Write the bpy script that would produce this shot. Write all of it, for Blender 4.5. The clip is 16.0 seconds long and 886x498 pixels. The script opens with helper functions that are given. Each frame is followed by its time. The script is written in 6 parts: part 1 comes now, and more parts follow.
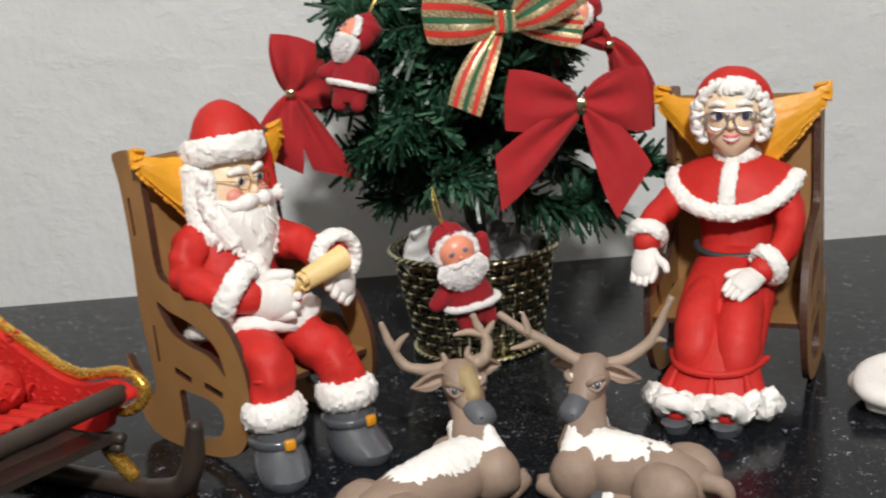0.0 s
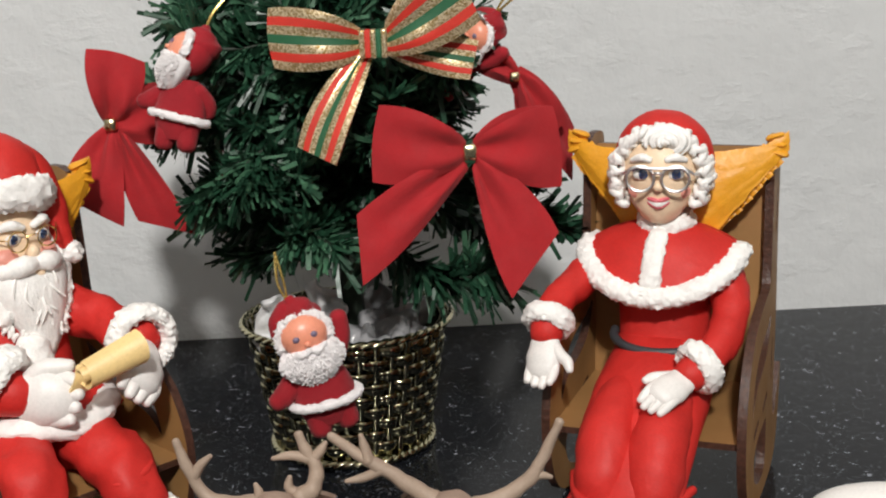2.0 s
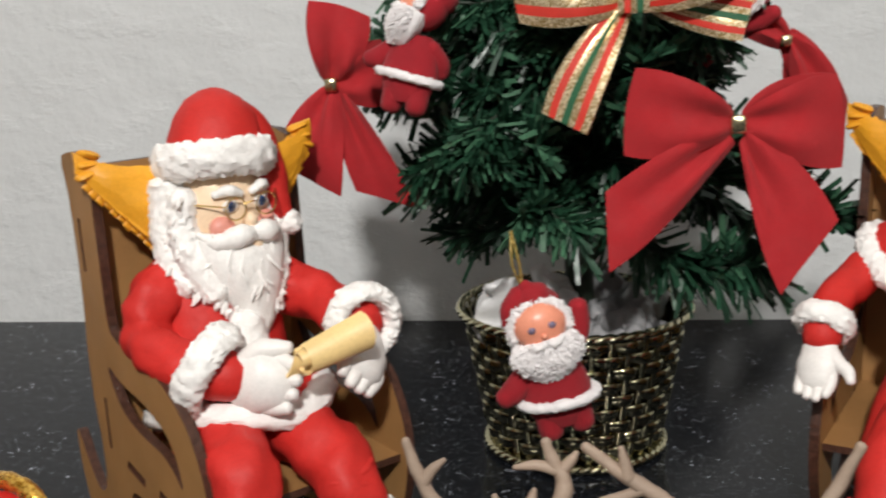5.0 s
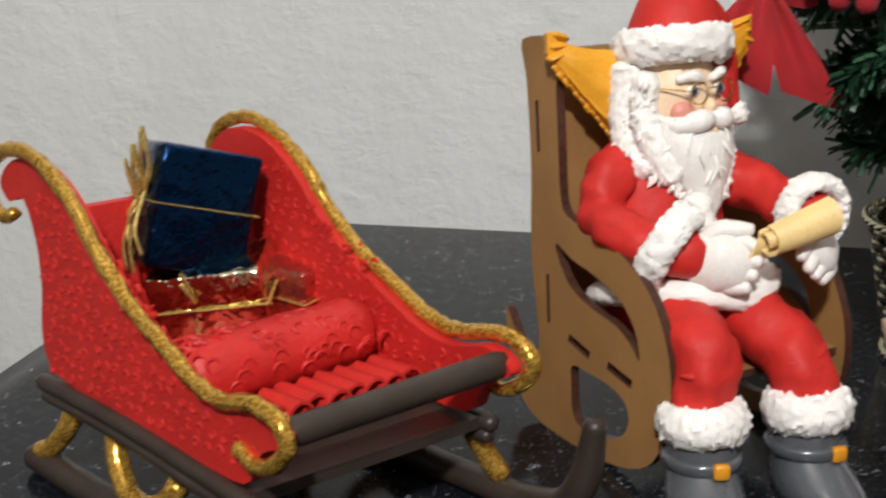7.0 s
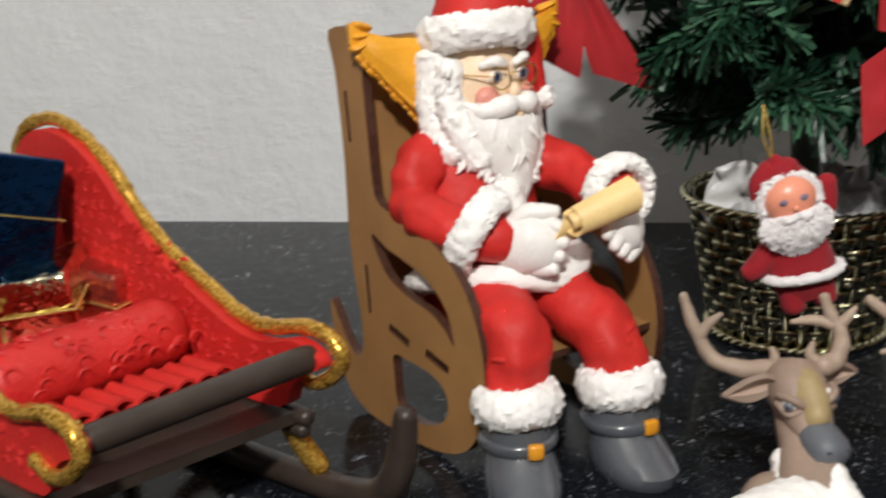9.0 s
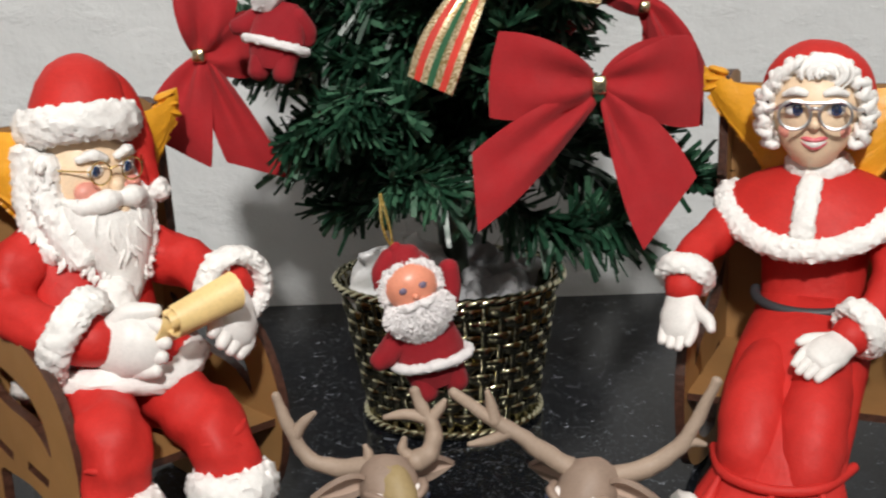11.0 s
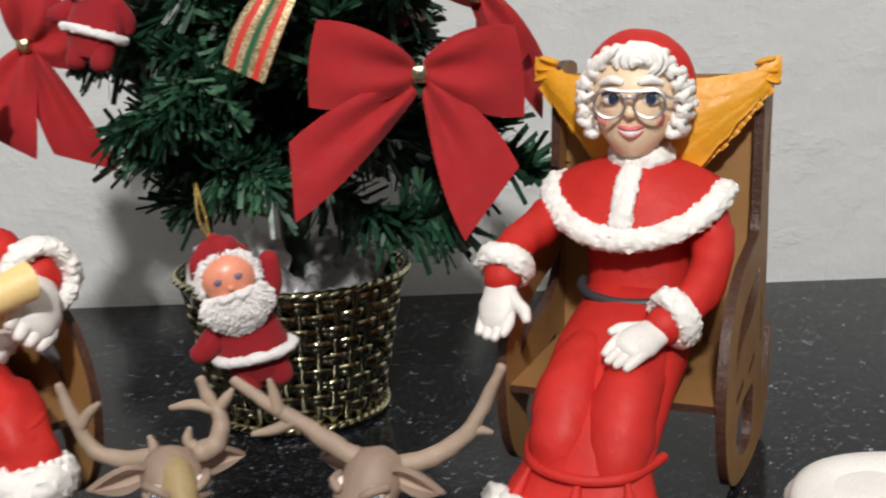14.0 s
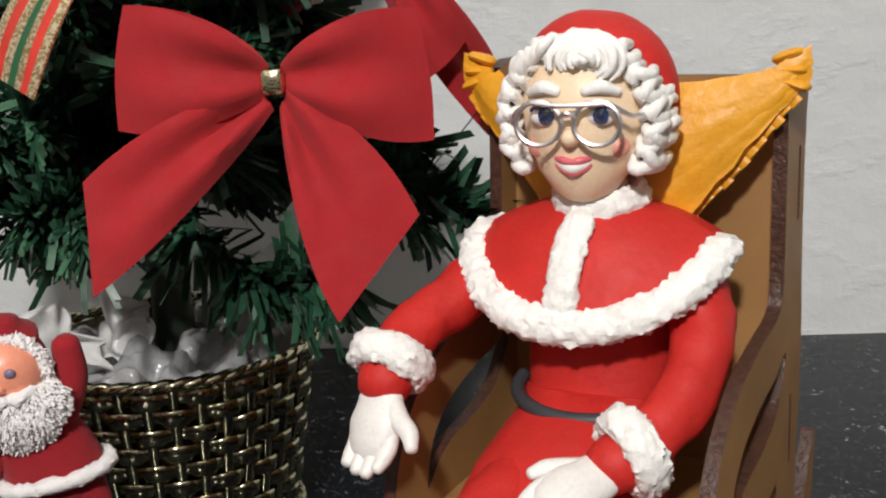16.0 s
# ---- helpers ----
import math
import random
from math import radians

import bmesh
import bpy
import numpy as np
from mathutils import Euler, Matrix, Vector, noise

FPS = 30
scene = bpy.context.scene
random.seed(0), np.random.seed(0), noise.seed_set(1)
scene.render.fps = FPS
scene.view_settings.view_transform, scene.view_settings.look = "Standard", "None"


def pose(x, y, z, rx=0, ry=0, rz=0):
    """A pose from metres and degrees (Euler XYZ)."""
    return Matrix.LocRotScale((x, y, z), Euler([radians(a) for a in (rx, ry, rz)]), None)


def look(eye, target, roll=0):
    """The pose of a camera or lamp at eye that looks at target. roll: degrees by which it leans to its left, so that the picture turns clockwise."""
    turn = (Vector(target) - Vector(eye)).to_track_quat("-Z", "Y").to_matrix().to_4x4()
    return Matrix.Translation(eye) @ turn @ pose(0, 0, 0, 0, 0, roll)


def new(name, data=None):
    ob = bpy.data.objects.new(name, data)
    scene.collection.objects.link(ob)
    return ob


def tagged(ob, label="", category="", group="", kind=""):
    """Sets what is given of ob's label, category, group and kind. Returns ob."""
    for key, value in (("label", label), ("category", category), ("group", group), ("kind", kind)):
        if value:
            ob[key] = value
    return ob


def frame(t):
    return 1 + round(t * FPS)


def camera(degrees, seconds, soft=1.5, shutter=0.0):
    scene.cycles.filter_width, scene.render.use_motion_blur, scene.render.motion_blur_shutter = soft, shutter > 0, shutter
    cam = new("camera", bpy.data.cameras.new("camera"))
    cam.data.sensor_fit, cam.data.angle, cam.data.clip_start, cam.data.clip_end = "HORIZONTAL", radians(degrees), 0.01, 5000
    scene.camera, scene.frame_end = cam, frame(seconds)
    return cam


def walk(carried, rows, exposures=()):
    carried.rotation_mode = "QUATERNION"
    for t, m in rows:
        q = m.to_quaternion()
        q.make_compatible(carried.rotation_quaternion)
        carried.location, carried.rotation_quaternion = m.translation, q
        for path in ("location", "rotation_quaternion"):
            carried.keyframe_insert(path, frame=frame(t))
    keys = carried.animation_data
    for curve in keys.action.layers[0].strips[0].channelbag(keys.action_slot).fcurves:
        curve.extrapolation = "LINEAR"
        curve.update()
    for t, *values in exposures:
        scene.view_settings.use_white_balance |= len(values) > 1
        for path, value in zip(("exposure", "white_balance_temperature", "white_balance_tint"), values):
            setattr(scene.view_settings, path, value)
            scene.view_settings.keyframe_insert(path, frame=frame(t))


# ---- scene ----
from mathutils.geometry import tessellate_polygon

cam = camera(40, 16.0, 2.1, 0.4)
PATH = [
    (0, look((-0.0094, -0.7711, 0.2603), (-0.0161, -0.2861, 0.1392), -4.33)),
    (0.5, look((-0.0136, -0.7389, 0.2543), (0.0008, -0.2548, 0.1301), -3.81)),
    (1, look((0.0079, -0.6916, 0.2610), (0.0196, -0.2062, 0.1416), -3.29)),
    (1.5, look((0.0420, -0.6440, 0.2570), (0.0481, -0.1578, 0.1406), -2.89)),
    (2, look((0.0517, -0.6179, 0.2506), (0.0521, -0.1315, 0.1349), -2.31)),
    (2.5, look((0.0579, -0.5906, 0.2485), (0.0513, -0.1044, 0.1323), -2.28)),
    (3, look((0.0637, -0.5675, 0.2412), (0.0636, -0.0801, 0.1298), -2.01)),
    (5.5, look((-0.0067, -0.5593, 0.2339), (-0.0923, -0.0821, 0.1119), -1.55)),
    (6, look((-0.0277, -0.5743, 0.2282), (-0.1326, -0.1009, 0.1061), -1.17)),
    (6.5, look((-0.0516, -0.5883, 0.2213), (-0.1832, -0.1225, 0.0959), -1.29)),
    (7, look((-0.0724, -0.6004, 0.2142), (-0.2215, -0.1423, 0.0804), -1.37)),
    (7.5, look((-0.0855, -0.6099, 0.2058), (-0.2461, -0.1576, 0.0657), -1.30)),
    (8, look((-0.0836, -0.6083, 0.1976), (-0.2389, -0.1567, 0.0494), -1.57)),
    (8.5, look((-0.0676, -0.6023, 0.2037), (-0.2032, -0.1441, 0.0566), -2.24)),
    (9, look((-0.0448, -0.5917, 0.2138), (-0.1492, -0.1232, 0.0741), -2.57)),
    (9.5, look((-0.0284, -0.5864, 0.2173), (-0.1048, -0.1099, 0.0866), -2.43)),
    (10, look((-0.0105, -0.5756, 0.2198), (-0.0667, -0.0946, 0.0955), -2.47)),
    (12.5, look((0.0526, -0.5658, 0.2112), (0.0562, -0.0786, 0.0990), -1.22)),
    (13, look((0.0543, -0.5727, 0.2091), (0.0533, -0.0853, 0.0974), -1.04)),
    (13.5, look((0.0510, -0.5794, 0.2084), (0.0426, -0.0918, 0.0981), -1.18)),
    (14, look((0.0804, -0.5630, 0.2075), (0.0733, -0.0760, 0.0944), -1.82)),
    (14.5, look((0.1028, -0.5226, 0.2113), (0.0901, -0.0356, 0.0990), -2.11)),
    (15, look((0.1250, -0.4796, 0.2036), (0.0901, 0.0072, 0.0947), -2.01)),
    (15.5, look((0.1446, -0.4366, 0.2007), (0.0989, 0.0481, 0.0871), -2.35)),
    (16, look((0.1510, -0.4043, 0.1957), (0.0915, 0.0786, 0.0807), -3.12)),
]
walk(cam, PATH)

# ---------------------------------------------------------------- light
world = bpy.data.worlds.new("room_air")
scene.world = world
world.use_nodes = True
world.node_tree.nodes["Background"].inputs[0].default_value = (0.95, 0.97, 1.0, 1)
world.node_tree.nodes["Background"].inputs[1].default_value = 0.055

lamp = bpy.data.lights.new("pendant_lamp_light", "POINT")
lamp.shadow_soft_size, lamp.energy, lamp.color = 0.05, 79.0, (1.0, 0.97, 0.93)
lamp_ob = new("pendant_lamp_light", lamp)
lamp_ob.matrix_world = pose(0.05, -1.30, 1.0)
scene.view_settings.exposure = 0.0

# ---------------------------------------------------------------- materials


def nodes_of(name):
    m = bpy.data.materials.new(name)
    m.use_nodes = True
    nt = m.node_tree
    return m, nt, nt.nodes["Principled BSDF"]


def ramp(nt, fac, stops):
    r = nt.nodes.new("ShaderNodeValToRGB")
    while len(r.color_ramp.elements) < len(stops):
        r.color_ramp.elements.new(0.5)
    for e, (p, c) in zip(r.color_ramp.elements, stops):
        e.position, e.color = p, (*c, 1)
    nt.links.new(fac, r.inputs[0])
    return r.outputs[0]


def noise_tex(nt, scale, detail=3.0, rough=0.55, stretch=None):
    co = nt.nodes.new("ShaderNodeTexCoord").outputs["Object"]
    if stretch:
        mp = nt.nodes.new("ShaderNodeMapping")
        mp.inputs["Scale"].default_value = stretch
        nt.links.new(co, mp.inputs[0])
        co = mp.outputs[0]
    n = nt.nodes.new("ShaderNodeTexNoise")
    n.inputs["Scale"].default_value, n.inputs["Detail"].default_value, n.inputs["Roughness"].default_value = scale, detail, rough
    nt.links.new(co, n.inputs["Vector"])
    return n.outputs["Fac"]


def bump(nt, bsdf, fac, dist, strength=1.0, under=None):
    b = nt.nodes.new("ShaderNodeBump")
    b.inputs["Distance"].default_value, b.inputs["Strength"].default_value = dist, strength
    nt.links.new(fac, b.inputs["Height"])
    if under:
        nt.links.new(under, b.inputs["Normal"])
    nt.links.new(b.outputs[0], bsdf.inputs["Normal"])
    return b.outputs[0]


def plain(name, colour, rough=0.5, metal=0.0, vary=0.12, scale=60.0, relief=0.0, relief_scale=300.0, coat=0.0, sheen=0.0, spec=0.5, fine=900.0, stretch=None):
    """A surface of one colour with soft stains, fine grain and a little relief."""
    m, nt, b = nodes_of(name)
    lo = tuple(c * (1 - vary) for c in colour)
    hi = tuple(min(1.0, c * (1 + vary)) for c in colour)
    col = ramp(nt, noise_tex(nt, scale, 4.0, stretch=stretch), [(0.3, lo), (0.7, hi)])
    mix = nt.nodes.new("ShaderNodeMix")
    mix.data_type, mix.blend_type = "RGBA", "MULTIPLY"
    mix.inputs["Factor"].default_value = 0.5
    nt.links.new(col, mix.inputs["A"])
    nt.links.new(ramp(nt, noise_tex(nt, fine, 2.0), [(0.25, (0.82,) * 3), (0.6, (1.0,) * 3)]), mix.inputs["B"])
    nt.links.new(mix.outputs["Result"], b.inputs["Base Color"])
    b.inputs["Metallic"].default_value = metal
    b.inputs["Specular IOR Level"].default_value = spec
    b.inputs["Coat Weight"].default_value, b.inputs["Coat Roughness"].default_value = coat, 0.12
    b.inputs["Sheen Weight"].default_value = sheen
    rr = ramp(nt, noise_tex(nt, scale * 2.3, 3.0), [(0.3, (max(0.0, rough - 0.07),) * 3), (0.7, (min(1.0, rough + 0.07),) * 3)])
    nt.links.new(rr, b.inputs["Roughness"])
    if relief:
        bump(nt, b, noise_tex(nt, relief_scale, 4.0, stretch=stretch), relief)
    return m


def glitter(name, dark, light, scale=1500.0, rough=0.28):
    """Glitter paste: small facets, each turned its own way."""
    m, nt, b = nodes_of(name)
    co = nt.nodes.new("ShaderNodeTexCoord").outputs["Object"]
    v = nt.nodes.new("ShaderNodeTexVoronoi")
    v.inputs["Scale"].default_value = scale
    nt.links.new(co, v.inputs["Vector"])
    sep = nt.nodes.new("ShaderNodeSeparateColor")
    nt.links.new(v.outputs["Color"], sep.inputs[0])
    nt.links.new(ramp(nt, sep.outputs[0], [(0.2, dark), (0.8, light)]), b.inputs["Base Color"])
    b.inputs["Metallic"].default_value, b.inputs["Roughness"].default_value = 0.72, rough
    bump(nt, b, sep.outputs[1], 0.0006, 1.0)
    return m


def granite():
    m, nt, b = nodes_of("black_granite")
    co = nt.nodes.new("ShaderNodeTexCoord").outputs["Object"]
    warp = nt.nodes.new("ShaderNodeTexNoise")
    warp.inputs["Scale"].default_value = 260.0
    nt.links.new(co, warp.inputs["Vector"])
    add = nt.nodes.new("ShaderNodeMix")
    add.data_type, add.blend_type = "RGBA", "LINEAR_LIGHT"
    add.inputs["Factor"].default_value = 0.010
    nt.links.new(co, add.inputs["A"])
    nt.links.new(warp.outputs["Color"], add.inputs["B"])

    def flecks(scale, size, keep):
        v = nt.nodes.new("ShaderNodeTexVoronoi")
        v.inputs["Scale"].default_value = scale
        nt.links.new(add.outputs["Result"], v.inputs["Vector"])
        sep = nt.nodes.new("ShaderNodeSeparateColor")
        nt.links.new(v.outputs["Color"], sep.inputs[0])
        r1 = ramp(nt, v.outputs["Distance"], [(size * 0.8, (1, 1, 1)), (size, (0, 0, 0))])
        r2 = ramp(nt, sep.outputs[0], [(keep, (0, 0, 0)), (min(1.0, keep + 0.35), (1, 1, 1))])
        mul = nt.nodes.new("ShaderNodeMath")
        mul.operation = "MULTIPLY"
        nt.links.new(r1, mul.inputs[0])
        nt.links.new(r2, mul.inputs[1])
        return mul.outputs[0]

    big, small = flecks(150.0, 0.24, 0.52), flecks(380.0, 0.32, 0.42)
    mx = nt.nodes.new("ShaderNodeMath")
    mx.operation = "MAXIMUM"
    nt.links.new(big, mx.inputs[0])
    half = nt.nodes.new("ShaderNodeMath")
    half.operation = "MULTIPLY"
    half.inputs[1].default_value = 0.48
    nt.links.new(small, half.inputs[0])
    nt.links.new(half.outputs[0], mx.inputs[1])
    nt.links.new(ramp(nt, mx.outputs[0], [(0.0, (0.0075, 0.0086, 0.0112)), (0.25, (0.022, 0.025, 0.032)), (1.0, (0.29, 0.31, 0.35))]), b.inputs["Base Color"])
    nt.links.new(ramp(nt, noise_tex(nt, 25.0, 4.0), [(0.3, (0.09,) * 3), (0.7, (0.17,) * 3)]), b.inputs["Roughness"])
    b.inputs["Specular IOR Level"].default_value = 0.13
    bump(nt, b, noise_tex(nt, 700.0, 2.0), 0.00004)
    return m


def plaster(name, colour):
    m, nt, b = nodes_of(name)
    lo = tuple(c * 0.93 for c in colour)
    nt.links.new(ramp(nt, noise_tex(nt, 9.0, 5.0), [(0.3, lo), (0.7, colour)]), b.inputs["Base Color"])
    b.inputs["Roughness"].default_value = 0.75
    coarse = bump(nt, b, noise_tex(nt, 38.0, 5.0, 0.55), 0.0026)
    pits = ramp(nt, noise_tex(nt, 22.0, 6.0, 0.65, (1.0, 1.0, 1.8)), [(0.52, (0, 0, 0)), (0.68, (1, 1, 1))])
    bump(nt, b, pits, 0.0005, 1.0, coarse)
    return m


GRANITE = granite()
PLASTER = plaster("white_plaster", (0.74, 0.755, 0.76))
BOUNCEWALL = plaster("grey_bounce_plaster", (0.22, 0.215, 0.205))
CEILING = plain("ceiling_paint", (0.52, 0.51, 0.49), 0.8, relief=0.0005, relief_scale=60)
RED = plain("red_clay", (0.575, 0.026, 0.021), 0.58, relief=0.0009, relief_scale=85, vary=0.10, spec=0.32)
RED_FOLD = plain("red_clay_stamped", (0.56, 0.020, 0.017), 0.5, relief=0.0004, relief_scale=420)
WHITE = plain("white_clay_fur", (0.95, 0.93, 0.90), 0.62, relief=0.0004, relief_scale=900, vary=0.05, fine=500)
GLOVE = plain("white_clay", (0.85, 0.82, 0.79), 0.45, relief=0.0001, vary=0.04)
HAIR = plain("white_clay_strands", (0.94, 0.92, 0.89), 0.5, relief=0.0006, relief_scale=520, vary=0.05, stretch=(1.0, 1.0, 0.35))
SKIN = plain("skin_clay", (0.90, 0.68, 0.47), 0.46, vary=0.06)
CHEEK = plain("pink_clay", (0.80, 0.33, 0.26), 0.42, vary=0.1)
LIP = plain("rose_paint", (0.76, 0.16, 0.19), 0.3, vary=0.05)
EYE = plain("dark_eye_paint", (0.02, 0.03, 0.07), 0.12, vary=0.3, coat=1.0)
BOOT = plain("grey_varnished_clay", (0.085, 0.092, 0.105), 0.22, coat=1.0, vary=0.12, relief=0.0002, relief_scale=90)
BELT = plain("dark_grey_clay", (0.05, 0.052, 0.058), 0.45)
BUCKLE = plain("orange_clay", (0.72, 0.30, 0.02), 0.35)
PAPER = plain("cream_scroll_clay", (0.86, 0.62, 0.27), 0.5, vary=0.1)
MDF = plain("brown_fibreboard", (0.33, 0.172, 0.062), 0.5, vary=0.14, scale=30, fine=1500, spec=0.4)
MDF_EDGE = plain("laser_burnt_edge", (0.065, 0.026, 0.016), 0.38, vary=0.45, scale=500, relief=0.0004, relief_scale=800)
MUSTARD = plain("mustard_clay", (0.80, 0.36, 0.022), 0.45, vary=0.1, relief=0.0008, relief_scale=120)
KNOT = plain("pale_gold_foil", (0.75, 0.66, 0.42), 0.22, metal=1.0, relief=0.0004, relief_scale=500)
WIRE = plain("steel_wire", (0.80, 0.80, 0.81), 0.42, metal=1.0)
GOLDWIRE = plain("gold_wire", (0.80, 0.58, 0.22), 0.25, metal=1.0)
GLITTER = glitter("gold_glitter", (0.40, 0.18, 0.012), (1.0, 0.62, 0.13), 1600, 0.20)
BLUEEYE = plain("blue_eye_paint", (0.02, 0.055, 0.16), 0.12, vary=0.4, scale=500, coat=1.0)
RIBBONGOLD = glitter("ribbon_gold_glitter", (0.46, 0.30, 0.11), (1.0, 0.86, 0.60), 1500, 0.32)
GOLDCORD = glitter("gold_cord", (0.45, 0.27, 0.04), (1.0, 0.80, 0.30), 2500)
DARKWOOD = plain("dark_brown_clay", (0.040, 0.028, 0.022), 0.42, vary=0.2, relief=0.0003, relief_scale=200)
GOLDFOIL = plain("gold_plastic", (0.54, 0.50, 0.33), 0.10, metal=1.0, vary=0.08, relief=0.0002, relief_scale=240)
# one white film in two tones: wads greyed for pot shade, flap brighter
WRAPSHADE = plain("shaded_plastic_wrap", (0.36, 0.36, 0.37), 0.22, vary=0.05, relief=0.0008, relief_scale=120)
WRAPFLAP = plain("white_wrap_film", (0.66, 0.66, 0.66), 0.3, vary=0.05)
VELVET = plain("red_velvet", (0.385, 0.012, 0.017), 0.9, sheen=0.08, vary=0.1, relief=0.0001, relief_scale=1500)
VELVET_DARK = plain("crimson_felt", (0.33, 0.008, 0.016), 0.9, sheen=0.08, vary=0.15, relief=0.0003, relief_scale=1600)
FLUFF = plain("white_chenille", (0.93, 0.90, 0.90), 0.9, vary=0.04, relief=0.0005, relief_scale=1500, sheen=0.3)
FACE = plain("pink_vinyl", (0.86, 0.33, 0.21), 0.35, vary=0.05)
DOLLEYE = plain("blue_grey_paint", (0.20, 0.16, 0.24), 0.4)
TRIMRED = plain("ribbon_red", (0.62, 0.035, 0.02), 0.6, relief=0.0003, relief_scale=1800)
TRIMGREEN = plain("ribbon_green", (0.015, 0.11, 0.045), 0.6, relief=0.0003, relief_scale=1800)
NEEDLE = plain("green_pvc_needles", (0.016, 0.058, 0.031), 0.38, vary=0.45, scale=90, spec=0.5)
NEEDLE_LIGHT = plain("light_green_pvc_needles", (0.052, 0.135, 0.076), 0.33, vary=0.35, scale=90)
TWIG = plain("dark_wire_stem", (0.018, 0.030, 0.018), 0.6)
FUR = plain("taupe_clay", (0.30, 0.215, 0.165), 0.6, vary=0.12, relief=0.0003, relief_scale=240)
TAN = plain("tan_clay", (0.34, 0.25, 0.12), 0.6, vary=0.15)
EARPINK = plain("pale_pink_clay", (0.58, 0.42, 0.33), 0.6)
SLATE_EYE = plain("slate_blue_eye_paint", (0.16, 0.18, 0.21), 0.2, coat=1.0, vary=0.3, scale=500)
MUZZLE = plain("slate_clay", (0.105, 0.112, 0.128), 0.5, vary=0.15)
ANTLER = plain("antler_clay", (0.36, 0.27, 0.205), 0.6, vary=0.12, relief=0.0002, relief_scale=300)
BLUEFOIL = plain("blue_foil", (0.010, 0.046, 0.14), 0.08, metal=0.95, vary=0.25, relief=0.0050, relief_scale=42)
SILVERFOIL = plain("silver_foil", (0.80, 0.72, 0.50), 0.10, metal=1.0, relief=0.010, relief_scale=34)
REDFOIL = plain("red_foil", (0.62, 0.16, 0.12), 0.14, metal=0.9, relief=0.005, relief_scale=45)
PEARL = plain("pearl", (0.80, 0.74, 0.70), 0.15, coat=1.0, vary=0.03)

# ---------------------------------------------------------------- mesh tools
V = Vector


